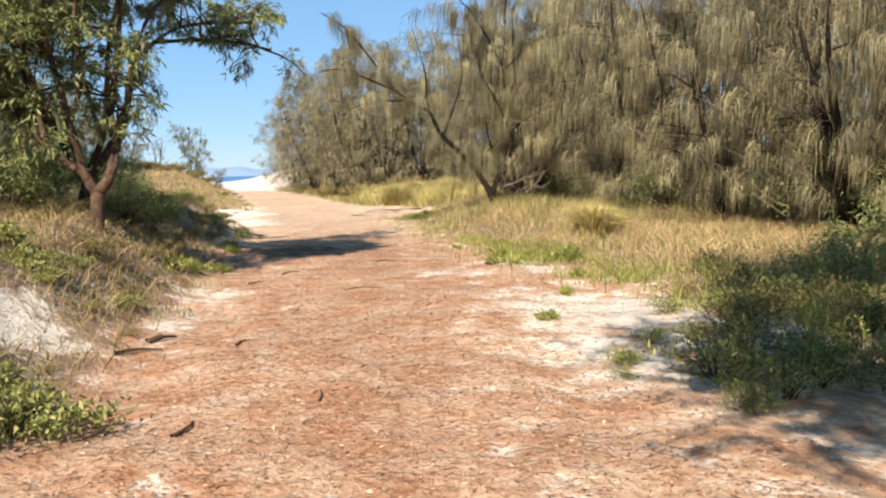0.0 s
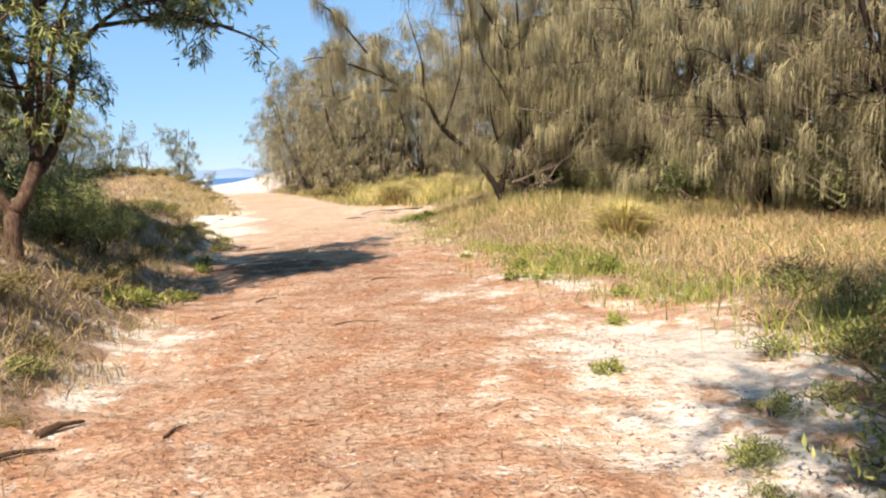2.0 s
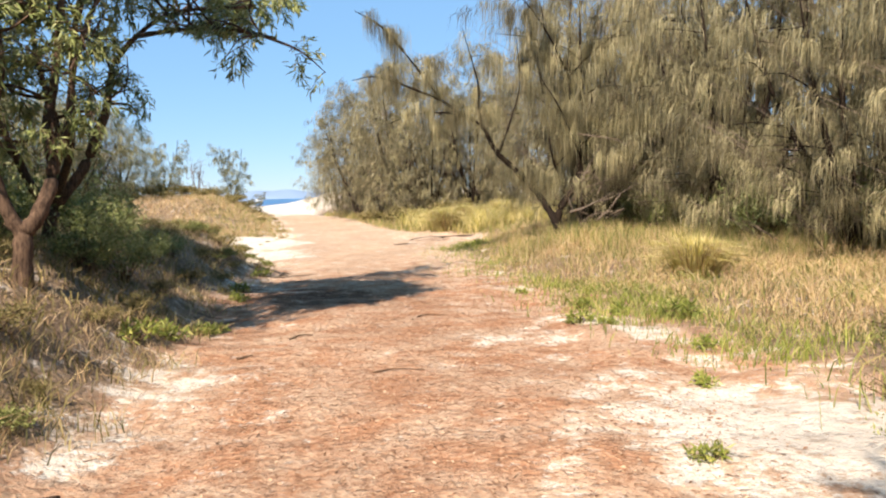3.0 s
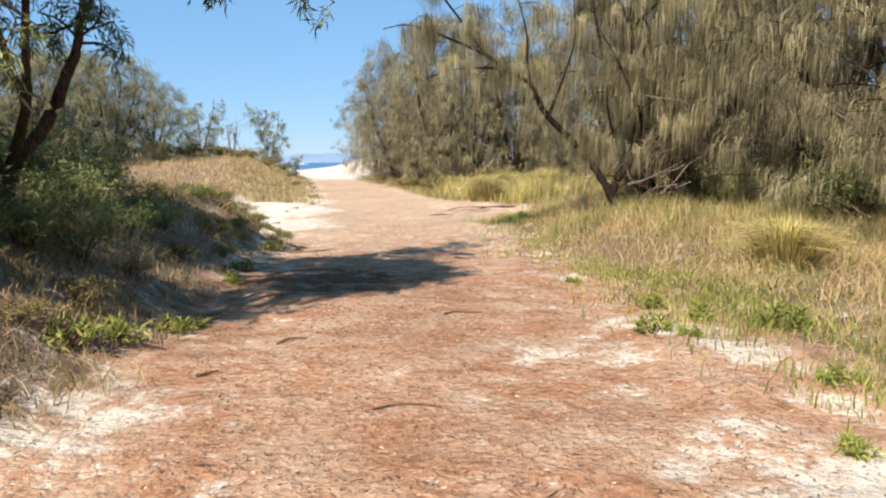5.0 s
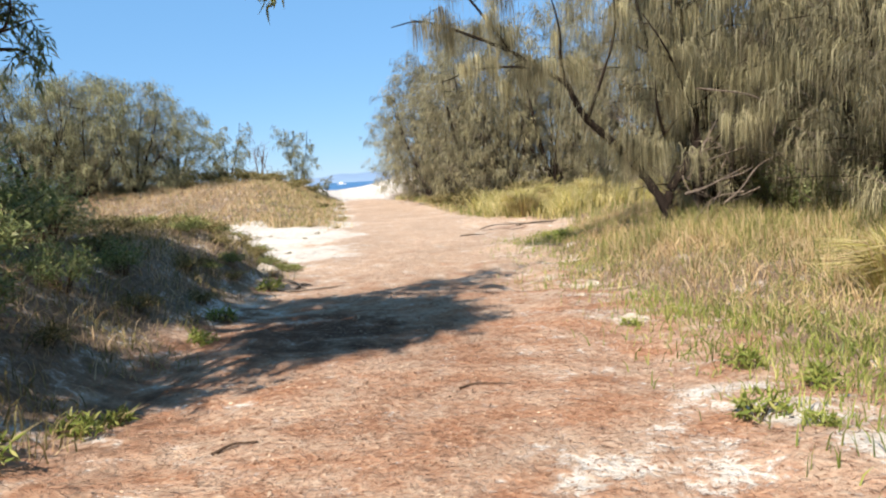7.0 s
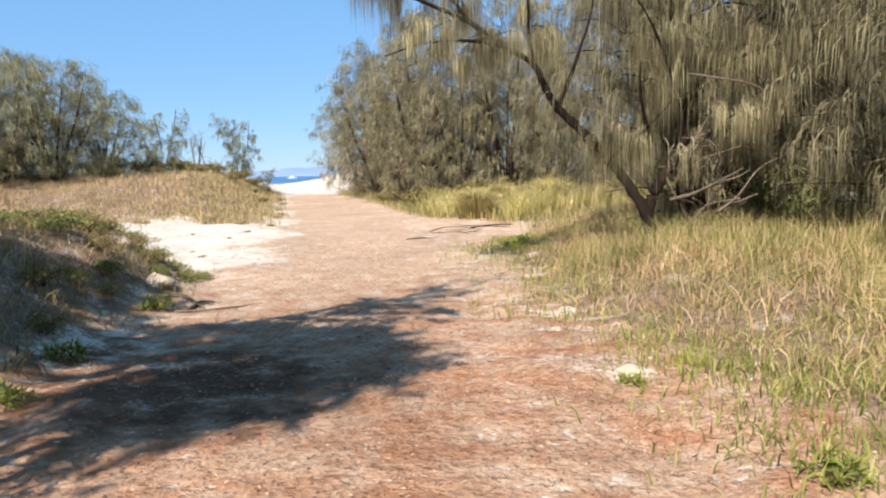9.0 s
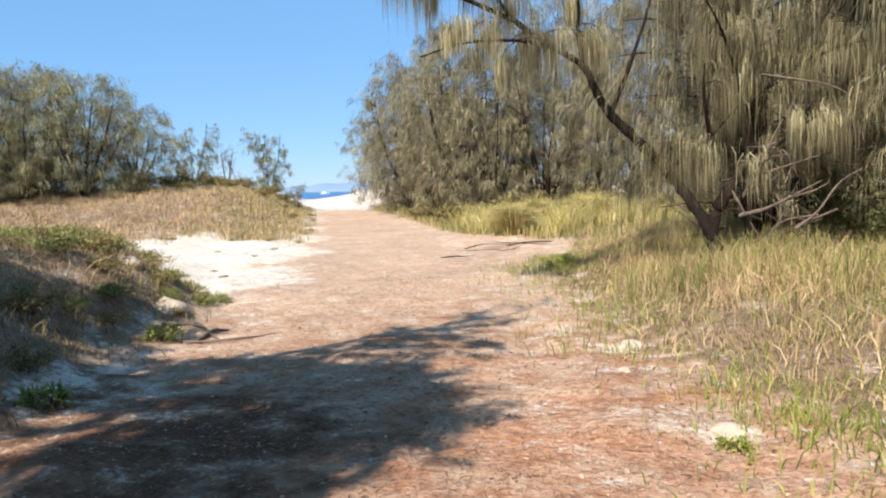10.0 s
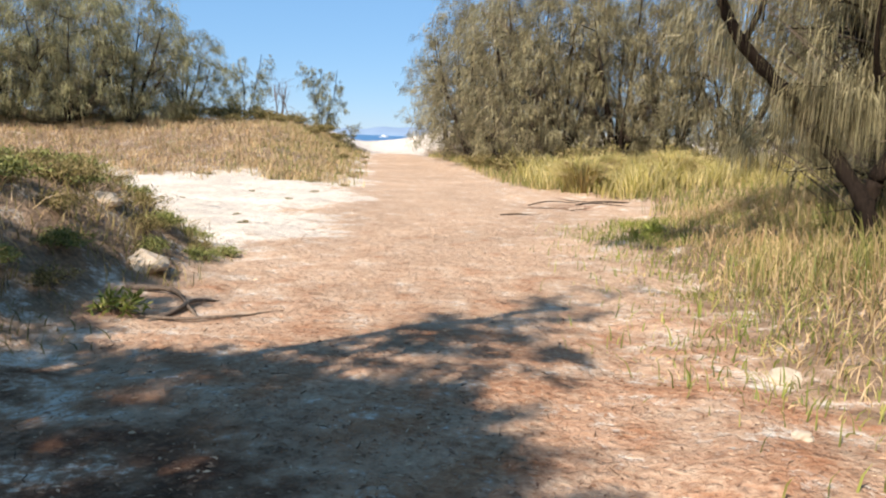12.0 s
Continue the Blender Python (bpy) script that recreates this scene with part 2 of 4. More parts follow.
def leaves(p, d, length, width, rng, fold=0.25):
    """Lance-shaped leaves, folded a little along the midrib."""
    n = len(p)
    d = unit(d)
    side = rng.normal(size=(n, 3))
    side = unit(side - d * (side * d).sum(1, keepdims=True))
    up = np.cross(d, side)
    L, W = np.reshape(length, (-1, 1)), np.reshape(width, (-1, 1))
    mid = p + d * L * 0.45 + up * W * fold
    v = np.stack([p, mid + side * W * 0.5, p + d * L - up * W * 0.4, mid - side * W * 0.5], axis=1).reshape(-1, 3)
    base = (np.arange(n) * 4)[:, None, None]
    t = (np.array([[0, 1, 2], [0, 2, 3]])[None] + base).reshape(-1, 3)
    return v, t


def join(*pieces):
    vs, ts, at = [], [], 0
    for v, t in pieces:
        vs.append(v)
        ts.append(np.asarray(t) + at)
        at += len(v)
    return np.concatenate(vs), np.concatenate(ts)


def smooth_line(points, steps=4):
    """Catmull-Rom through the points."""
    p = np.asarray(points, dtype=float)
    p = np.concatenate([2 * p[:1] - p[1:2], p, 2 * p[-1:] - p[-2:-1]])
    out = []
    for i in range(1, len(p) - 2):
        for s in range(steps):
            t = s / steps
            a, b, c, d = p[i - 1], p[i], p[i + 1], p[i + 2]
            out.append(0.5 * (2 * b + (c - a) * t + (2 * a - 5 * b + 4 * c - d) * t * t + (3 * b - a - 3 * c + d) * t ** 3))
    out.append(p[-2])
    return np.array(out)


def tube(points, r0, r1, sides=7, steps=4, wobble=0.08, rng=RNG):
    """A tapering round limb along a smooth line."""
    line = smooth_line(points, steps) if steps > 1 else np.asarray(points, dtype=float)
    n = len(line)
    tang = unit(np.gradient(line, axis=0))
    ref = np.where(np.abs(tang[:, 2:3]) > 0.9, np.array([[1.0, 0, 0]]), np.array([[0, 0, 1.0]]))
    a = unit(np.cross(tang, ref))
    b = np.cross(tang, a)
    ang = np.arange(sides) * 2 * math.pi / sides
    rad = (np.linspace(r0, r1, n)[:, None] * (1 + rng.normal(size=(n, sides)) * wobble))[..., None]
    v = (line[:, None] + rad * (a[:, None] * np.cos(ang)[None, :, None] + b[:, None] * np.sin(ang)[None, :, None])).reshape(-1, 3)
    v = np.concatenate([v, line[-1:]])
    t = []
    for i in range(n - 1):
        for j in range(sides):
            k = (j + 1) % sides
            q0, q1, q2, q3 = i * sides + j, i * sides + k, (i + 1) * sides + k, (i + 1) * sides + j
            t += [(q0, q1, q2), (q0, q2, q3)]
    for j in range(sides):
        t.append(((n - 1) * sides + j, (n - 1) * sides + (j + 1) % sides, n * sides))
    return v, np.array(t)


def ss(a, b, x):
    t = np.clip((x - a) / (b - a), 0, 1)
    return t * t * (3 - 2 * t)


# ---- the lie of the land ----
def table(y, pairs):
    ys, xs = zip(*pairs)
    return np.interp(y, ys, xs)


def track_left(y):
    return table(y, ((-5, -0.6), (2.5, -0.3), (4.6, 0.0), (6, 0.3), (8, 0.7), (10, 0.8), (12.7, 1.5), (16, 1.3), (20, 1.8), (25, 2.2), (33, 2.6), (45, 2.5), (62, 2.9)))


def track_right(y):
    return table(y, ((-5, 1.2), (2.8, 1.75), (4, 2.1), (5.5, 2.4), (7.6, 3.1), (9.5, 3.7), (11.4, 4.4), (14, 4.3), (17, 4.5), (22.5, 5.5), (27, 6.1), (36, 6.8), (48, 6.6), (62, 5.4)))


def bank_edge(y):
    return table(y, ((-5, -1.5), (3, -1.0), (5, -0.8), (7, -0.55), (9, -0.2), (11, 0.15), (13, 0.25), (15, 0.4), (18, 0.8), (20, 1.2), (21.5, 1.2), (23, 0.4), (26, -0.8), (30, -2.5), (40, -8.0), (60, -16)))


def grass_edge(y):
    return table(y, ((-5, 3.6), (2, 4.2), (4, 4.3), (6, 4.8), (8.0, 5.0), (10.1, 4.9), (12.3, 5.0), (14.4, 5.2), (17.5, 4.9), (20, 5.5), (22.5, 5.7), (25.6, 6.7), (28, 8.3), (30.5, 9.6), (32.3, 8.4), (34, 7.4), (36, 7.0), (40, 6.8), (48, 6.8), (52, 6.6), (58, 5.8), (66, 5.2)))


def dune_front(x):
    return 34.5 + np.maximum(0, 2.3 - x) * 0.2


def rolls(x, y):
    return (np.sin(x * 1.7 + 0.6 * np.sin(y * 1.1)) * np.sin(y * 1.3 + 1.0 + 0.7 * np.sin(x * 0.9)) + 0.5 * np.sin(x * 4.1 + y * 2.3) * np.sin(y * 3.7 - x * 1.9))


def height(x, y):
    x, y = np.asarray(x, dtype=float), np.asarray(y, dtype=float)
    z = 0.22 * ss(35, 60, y) + 0.0 * x
    into = bank_edge(y) - x
    z = z + table(y, ((-5, 0.3), (3, 0.4), (7, 0.75), (10, 0.95), (20, 0.95), (24, 0.75), (30, 0.35), (36, 0.2), (60, 0.1))) * ss(-0.3, 1.55, into)
    df = y - dune_front(x)
    z = z + 1.5 * ss(-0.5, 14, df) * ss(-0.2, 4.2, track_left(y) - x) * (1 - ss(70, 90, y))
    z = z + table(y, ((10, 0.1), (15, 0.14), (19, 0.42), (30, 0.42))) * ss(0.3, 3.6, x - grass_edge(y))
    berm = np.exp(-((y - 79) / 9.0) ** 2) * np.clip(0.5 + (x - 1.9) * 0.12, 0.2, 1.4)
    z = z + berm * (y < 200)
    z = z - 7.0 * ss(86, 150, y)
    near = (1 - ss(60, 110, np.abs(y - 20))) * (1 - ss(30, 60, np.abs(x)))
    on_track = ss(-0.2, 0.4, x - track_left(y)) * ss(-0.2, 0.4, track_right(y) - x)
    z = z + rolls(x, y) * near * (0.05 - 0.036 * on_track)
    return z


def ground_z(x, y):
    return float(height(x, y))


def axis(lo, hi, step, far):
    core = list(np.arange(lo, hi + 1e-6, step))
    left, right, s = [], [], step
    a, b = lo, hi
    while a > -far or b < far:
        s *= 1.16
        a -= s
        b += s
        left.append(a)
        right.append(b)
    return np.array(left[::-1] + core + right)


def make_ground():
    xs = axis(-4.5, 9.5, 0.12, 3500)
    ys = axis(0.5, 34.0, 0.12, 3500)
    X, Y = np.meshgrid(xs, ys)
    Z = height(X, Y)
    nx, ny = len(xs), len(ys)
    v = np.stack([X, Y, Z], -1).reshape(-1, 3)
    i = (np.arange(ny - 1)[:, None] * nx + np.arange(nx - 1)[None]).ravel()
    t = np.concatenate([np.stack([i, i + 1, i + nx + 1], 1), np.stack([i, i + nx + 1, i + nx], 1)])
    me = tri_mesh("ground", v, t, M_GROUND)
    me.polygons.foreach_set("use_smooth", np.ones(len(t), dtype=bool))
    x, y = v[:, 0], v[:, 1]
    inside = ss(-0.9, 0.7, x - track_left(y)) * ss(-0.9, 0.7, track_right(y) - x)
    white = 0 * x
    for cx, cy, rx, ry in ((4.1, 6.9, 0.85, 1.3), (3.15, 5.0, 0.5, 0.9), (-1.3, 6.5, 0.55, 0.7), (-0.2, 11.6, 0.25, 0.5), (0.15, 9.4, 0.4, 0.9), (-0.15, 8.1, 0.4, 0.6), (3.5, 10.5, 0.6, 0.35), (4.7, 11.0, 0.35, 0.4), (4.95, 10.2, 0.35, 0.7), (4.6, 11.7, 0.4, 0.25), (5.0, 14.4, 0.3, 0.25), (5.4, 16.9, 0.25, 0.25), (0.5, 16.8, 0.5, 0.9)):
        white = np.maximum(white, np.exp(-((x - cx) / rx) ** 2 - ((y - cy) / ry) ** 2))
    between = ss(-0.9, 0.0, x - bank_edge(y)) * ss(-1.2, 0.1, grass_edge(y) + 1.3 - x)
    litter = np.maximum(inside * 0.78, between * (0.58 + 0.14 * (x < 1) + 0.14 * ss(8.2, 9.5, y) * (x >= 1)) * (y < 20)) * (1 - 0.62 * ss(14, 22, y)) * (1 - ss(24, 36, y)) - 0.5 * white
    open_sand = ss(20.5, 23, y) * ss(-0.5, 1.3, track_left(y) - x + 0.5 * np.sin(y * 1.1) + 0.3 * np.sin(y * 2.9 + x))
    track = np.maximum(inside * 0.8, between * 0.72) * (1 - ss(60, 68, y)) * (1 - open_sand) - (0.32 + 0.33 * (x > 3.3) * (y < 9.5)) * white
    veg = np.maximum(ss(-0.1, 1.2, x - grass_edge(y)), ss(-0.5, 0.4, bank_edge(y) - x) * (1 - ss(26, 32, y)))
    veg = np.maximum(veg, ss(-0.8, 3.0, y - dune_front(x) + 0.7 * np.sin(x * 1.3) + 0.45 * np.sin(x * 3.1 + 1)) * ss(-0.4, 1.2, track_left(y) - x + 0.4 * np.sin(y * 1.3)))
    veg = veg * (1 - ss(64, 72, y)) * 0.85 * (1 - np.exp(-((x + 1.3) / 0.42) ** 2 - ((y - 6.5) / 0.5) ** 2))
    # dark litter and painted shade: wattle shadow, verge, bank foot, far streaks
    mould_shade = 0.75 * np.exp(-((x - 1.9) / 1.5) ** 2 - ((y - 15.0) / 1.7) ** 2)
    mould_shade = np.maximum(mould_shade, 0.6 * np.exp(-((x - 5.0) / 1.7) ** 2 - ((y - 4.4) / 2.0) ** 2))
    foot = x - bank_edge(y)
    mould_shade = np.maximum(mould_shade, 0.5 * ss(-0.6, 0.1, foot) * ss(-0.2, 0.6, 1.0 - foot) * ss(9.5, 12, y) * (1 - ss(16.5, 18.5, y)))
    mould_shade = np.maximum(mould_shade, 0.5 * np.exp(-((x - 7.0) / 1.4) ** 2 - ((y - 29.2) / 1.2) ** 2))
    for name, a in (("mould_shade", mould_shade), ("litter", litter), ("track", track), ("veg", veg)):
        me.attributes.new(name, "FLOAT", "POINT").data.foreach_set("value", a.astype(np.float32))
    return tagged(new("ground", me), "white dune sand with a brown litter-strewn track", "ground", kind="structure")


make_ground()


def make_sea():
    v = np.array([(-4000, 95, -2.4), (4000, 95, -2.4), (4000, 4900, -2.4), (-4000, 4900, -2.4)], dtype=float)
    ob = new("water", tri_mesh("water", v, np.array([(0, 1, 2), (0, 2, 3)]), M_SEA))
    tagged(ob, "calm deep blue sea beyond the beach", "sea", kind="structure")


make_sea()


def make_headland():
    xs = np.linspace(-1500, 1700, 160)
    top = 20 + 12 * np.sin(xs * 0.0031 + 1) + 6 * np.sin(xs * 0.011) + 3 * np.sin(xs * 0.037)
    v = np.concatenate([np.stack([xs, 3900 + 0 * xs, -6 + 0 * xs], 1), np.stack([xs, 4000 + 0 * xs, top * 1.1], 1), np.stack([xs, 4250 + 0 * xs, -6 + 0 * xs], 1)])
    n = len(xs)
    i = np.arange(n - 1)
    t = np.concatenate([np.stack([i + a, i + 1 + a, i + n + 1 + a], 1) for a in (0, n)] + [np.stack([i + a, i + n + 1 + a, i + n + a], 1) for a in (0, n)])
    tagged(new("backdrop", tri_mesh("backdrop", v, t, M_HAZE)), "hazy blue wooded headland across the water", "headland", kind="structure")


make_headland()


def make_boat():
    boat = tagged(new("boat"), "small white boat far out on the sea", "boat")
    boat.matrix_basis = pose(17, 1100, -2.4, 0, 0, 8)
    bm = bmesh.new()
    ring = []
    for sx, w, z in ((-6, 1.5, 1.3), (-2, 1.8, 1.2), (3, 1.6, 1.4), (7, 0.1, 2.0)):
        ring.append([bm.verts.new((sx, -w, z)), bm.verts.new((sx * 0.92, -w * 0.6, -0.3)), bm.verts.new((sx * 0.92, w * 0.6, -0.3)), bm.verts.new((sx, w, z))])
    for a, b in zip(ring, ring[1:]):
        for k in range(4):
            bm.faces.new((a[k], b[k], b[(k + 1) % 4], a[(k + 1) % 4]))
    bm.faces.new(ring[0])
    bm.faces.new(ring[-1][::-1])
    me = bpy.data.meshes.new("hull")
    bm.to_mesh(me)
    me.materials.append(M_WHITE)
    part("hull", me, boat)
    for name, size, at, mt in (("cabin", (5, 2.4, 2.0), (-0.5, 0, 2.2), M_WHITE), ("windscreen", (0.3, 2.2, 0.8), (2.1, 0, 2.6), M_GLASS)):
        bm = bmesh.new()
        bmesh.ops.create_cube(bm, size=1, matrix=Matrix.Translation(at) @ Matrix.Diagonal((*size, 1)))
        bmesh.ops.bevel(bm, geom=bm.edges[:], offset=0.12, segments=2, affect="EDGES")
        me = bpy.data.meshes.new(name)
        bm.to_mesh(me)
        me.materials.append(mt)
        part(name, me, boat)


make_boat()


# ---- she-oaks ----
def plumes(a, o, size, k, rng, width=0.007, flare=1.0, drop=0.68, tight=0.13):
    """Brooms of needle twigs: they arch out from each anchor and hang down. Returns vertices, triangles and a tone for each broom."""
    n = len(a)
    A, O, S = np.repeat(a, k, 0), np.repeat(o, k, 0), np.repeat(size, k)[:, None]
    u = rng.uniform(-0.35, 0.45, (n * k, 1))
    p0 = A + O * u * S * tight * 3.5 + rng.normal(size=(n * k, 3)) * S * (tight, tight, tight)
    r = rng.uniform(0.2, 1.0, (n * k, 1))
    down = rng.uniform(0.35, 1.2, (n * k, 1))
    j = rng.normal(size=(n * k, 3)) * (0.11, 0.11, 0.05)
    p1 = p0 + S * (O * 0.28 * r * flare + j * flare + np.array([0, 0, -0.14]) * down)
    p2 = p1 + S * (O * 0.10 * r * flare + j * 0.6 * flare + np.array([0, 0, -drop]) * down)
    v, t = strips(p0, p1, p2, rng.uniform(0.6, 1.3, n * k) * width, rng)
    return v, t, np.repeat(rng.uniform(0, 1, n), k * 5)


def crown_mesh(data, material):
    v, t, tone = data
    me = tri_mesh("crown", v, t, material)
    me.attributes.new("tuft", "FLOAT", "POINT").data.foreach_set("value", tone.astype(np.float32))
    return me


def sheoak_parts(seed, tall, spread, limbs, k, low=0.1, girth=1.0, width=0.008, plume=(0.35, 0.75), per=6, secs=8, shell=260, skirt=0.07, flare=1.0, drop=0.68, tight=0.13):
    """Trunk with limbs, bare inner twigs, and a crown of hanging plumes."""
    rng = np.random.default_rng(seed)
    wood, twigs, anchors, outs, sizes = [], [], [], [], []
    for i in range(limbs):
        az = i * 2 * math.pi / limbs + rng.uniform(-0.4, 0.4)
        out = np.array([math.cos(az), math.sin(az), 0])
        reach = spread * rng.uniform(0.45, 1.0)
        top = tall * rng.uniform(0.72, 1.0) * (1.06 - 0.32 * reach / spread)
        bend = np.array([-out[1], out[0], 0]) * rng.uniform(-0.35, 0.35)
        pts = [out * 0.08, out * reach * 0.28 + bend * 0.5 + (0, 0, top * 0.28), out * reach * 0.62 + bend + (0, 0, top * 0.62), out * reach * 0.85 + bend * 0.6 + (0, 0, top)]
        r = (0.05 + 0.012 * tall * rng.uniform(0.6, 1.1)) * girth
        wood.append(tube(pts, r, 0.015, 7, 5, 0.07, rng))
        line = smooth_line(pts, 8)
        for s in range(secs):
            f = low + (1.0 - low) * (s + rng.uniform(0, 1)) / secs
            at = line[min(len(line) - 1, int(f * (len(line) - 1)))]
            a2 = az + rng.normal() * 1.1
            o2 = np.array([math.cos(a2), math.sin(a2), 0])
            ln = rng.uniform(0.6, 1.5) * spread / 2.4 * (1.05 - 0.15 * f)
            rise = rng.uniform(0.0, 0.5) - 0.15 * (f > 0.8)
            bp = [at, at + o2 * ln * 0.5 + (0, 0, rise * 0.8 * ln), at + o2 * ln + (0, 0, rise * 0.7 * ln)]
            wood.append(tube(bp, 0.022 * girth, 0.006, 4, 3, 0.05, rng))
            bl = smooth_line(bp, 6)
            for q in range(per):
                g = 0.25 + 0.75 * (q + rng.uniform(0, 1)) / per
                anchors.append(bl[min(len(bl) - 1, int(g * (len(bl) - 1)))] + rng.normal(size=3) * 0.12)
                a3 = a2 + rng.normal() * 0.8
                outs.append((math.cos(a3), math.sin(a3), 0))
                sizes.append(rng.uniform(*plume))
        for s in range(5):
            f = rng.uniform(0.08, 0.6)
            at = line[int(f * (len(line) - 1))]
            d = unit(rng.normal(size=3) * (1, 1, 0.5) + out * 0.6)
            ln = rng.uniform(0.5, 1.3)
            twigs.append(tube([at, at + d * ln * 0.5 + rng.normal(size=3) * 0.08, at + d * ln + rng.normal(size=3) * 0.15], 0.014 * girth, 0.004 * girth, 4, 3, 0.1, rng))
    for i in range(shell):
        f = rng.uniform(skirt, 1.0) ** 0.9
        az = rng.uniform(0, 2 * math.pi)
        lobe = 1.0 + 0.16 * math.sin(3 * az + seed) + 0.10 * math.sin(5 * az + 7 * f)
        rad = spread * lobe * math.sqrt(max(0.03, 1 - ((f - 0.42) / 0.62) ** 2)) * rng.uniform(0.82, 1.08)
        o2 = np.array([math.cos(az), math.sin(az), 0])
        tip = o2 * rad + (0, 0, f * tall * 0.97)
        root = o2 * rad * 0.45 + (0, 0, max(0.1, f * tall * 0.97 - 0.35 * rad))
        twigs.append(tube([root, (root + tip) / 2 + (0, 0, 0.08), tip], 0.010, 0.004, 3, 1, 0.0, rng))
        for q in range(2):
            anchors.append(tip + rng.normal(size=3) * 0.14)
            outs.append(unit(o2 + rng.normal(size=3) * (0.5, 0.5, 0)))
            sizes.append(rng.uniform(*plume))
    a = np.array(anchors)
    size = np.array(sizes)
    keep = a[:, 2] > 0.25
    a, o, size = a[keep], np.array(outs)[keep], size[keep]
    size = np.minimum(size, (a[:, 2] - 0.02) / 0.95)
    return join(*wood), plumes(a, o, size, k, rng, width, flare, drop, tight), join(*twigs)


def sheoak(name, label, data, material=None, group=""):
    tree = tagged(new(name), label, "tree", group)
    wood, crown, twigs = data
    part("trunk", tri_mesh("trunk", *wood, M_BARK), tree)
    part("crown", crown_mesh(crown, material or M_NEEDLE), tree)
    part("deadwood", tri_mesh("deadwood", *twigs, M_TWIG), tree, "bare grey inner twigs")["kind"] = "stuff"
    return tree


def stand(tree, x, y, scale=1.0, turn=0.0, sink=0.05):
    return pose(x, y, ground_z(x, y) - sink, 0, 0, turn) @ Matrix.Scale(scale, 4)


WALL_LABEL = "dense olive she-oak with weeping needle branches beside the path"
kinds = []
for seed, tall, spread in ((11, 7.4, 2.7), (12, 7.9, 2.5), (13, 7.0, 2.9)):
    kinds.append(sheoak("sheoak_tree", WALL_LABEL, sheoak_parts(seed, tall, spread, 7, 36, width=0.0062, plume=(0.4, 0.8), per=4, shell=210, skirt=0.10, flare=0.56, drop=0.64, tight=0.135), group="she-oaks beside the path"))
WALL = [(9.7, 21.6, 1.0), (11.4, 18.8, 1.0), (12.3, 15.6, 1.0), (12.7, 12.2, 1.05), (13.0, 8.7, 1.0), (12.6, 5.2, 1.0), (11.6, 24, 1.1), (14.2, 20.3, 1.1), (15, 15, 1.15), (15.4, 9, 1.15),
        (7.3, 59.0, 0.8), (7.9, 53.5, 0.95), (8.4, 48.5, 1.02), (9.2, 44.8, 1.0), (10.3, 43.4, 1.0), (12.3, 42.8, 1.03), (14.4, 42.3, 1.03), (16.4, 41.5, 1.05), (18.6, 40, 1.1), (18, 35, 1.0), (17, 30.5, 1.0),
        (10.5, 48, 1.05), (14.5, 47, 1.08), (8.6, 55.5, 0.9),
        (14, 27.5, 1.0)]
far_kinds = []
for seed, tall, spread in ((21, 8.6, 3.0), (22, 9.0, 2.8)):
    far_kinds.append(sheoak("sheoak_tree", "olive she-oak in the far thicket by the beach", sheoak_parts(seed, tall, spread, 7, 16, width=0.0125, plume=(0.4, 0.8), per=5, secs=7, shell=290, skirt=0.06, flare=0.95, drop=0.52, tight=0.19), group="she-oaks of the far thicket"))
count = {"near": 0, "far": 0}
for i, (x, y, s) in enumerate(WALL):
    m = stand(None, x, y, s, i * 77.0 % 360)
    zone, family = ("far", far_kinds) if y > 28 else ("near", kinds)
    at = count[zone]
    count[zone] += 1
    if at < len(family):
        family[at].matrix_basis = m
    else:
        copy_thing(family[at % len(family)], m)

# more of the same wood, added unseen behind and left to block sky light
back = sheoak("sheoak_tree", "she-oak added to close the wood and block sky light, mostly unseen", sheoak_parts(25, 8.2, 3.2, 7, 7, width=0.045, per=4, secs=7, shell=110), group="she-oaks closing the wood")
# those left of the bank shade it; the right-hand row backs the near wood
for i, (x, y, k) in enumerate(((-9.8, 5.0, 1.0), (-7.2, 9.6, 1.05), (-6.9, 12.0, 1.0), (-8.6, 19, 0.8), (-9.5, 1, 0.95), (-7, -6, 0.95), (-1.5, -10, 1.0), (5, -8, 1.0), (12, 0, 1.0), (10, -5, 1.0), (-10, 15, 1.1), (-6.2, 14.6, 0.75), (-6.0, 17.0, 0.6), (-13, 6, 1.2), (-14, 11, 1.3), (-13, -3, 1.2), (-9, -11, 1.3), (-3, -15, 1.35), (3, -14, 1.35), (9, -12, 1.3), (14, -8, 1.3), (16, -2, 1.3), (-13, 19, 1.0), (13.6, 25.0, 1.0), (16.8, 22.5, 1.1), (17.5, 18.5, 1.1), (17.8, 14.5, 1.1), (18.0, 10.5, 1.1), (17.6, 6.5, 1.1), (15.8, 3.5, 1.05), (20, 26, 1.2))):
    m = stand(None, x, y, k, i * 63.0)
    if i == 0:
        back.matrix_basis = m
    else:
        copy_thing(back, m)

# silvery, rounder she-oak scrub on the dune across the sand
left_kind = sheoak("sheoak_shrub", "rounded grey-green she-oak scrub on the grassy dune", sheoak_parts(41, 6.2, 2.8, 7, 16, low=0.04, width=0.0115, plume=(0.4, 0.8), per=5, secs=7, shell=290, skirt=0.03, flare=0.95, drop=0.52, tight=0.19), M_NEEDLE_FAR, "she-oak scrub on the dune")
SCRUB = [(-7.4, 48, 0.9), (-9.4, 47, 1.02), (-11.8, 47, 1.1), (-14.5, 46, 1.15), (-10.2, 51, 1.12), (-6.2, 52.5, 0.8), (-17.6, 45, 1.2), (-21.5, 45, 1.3)]
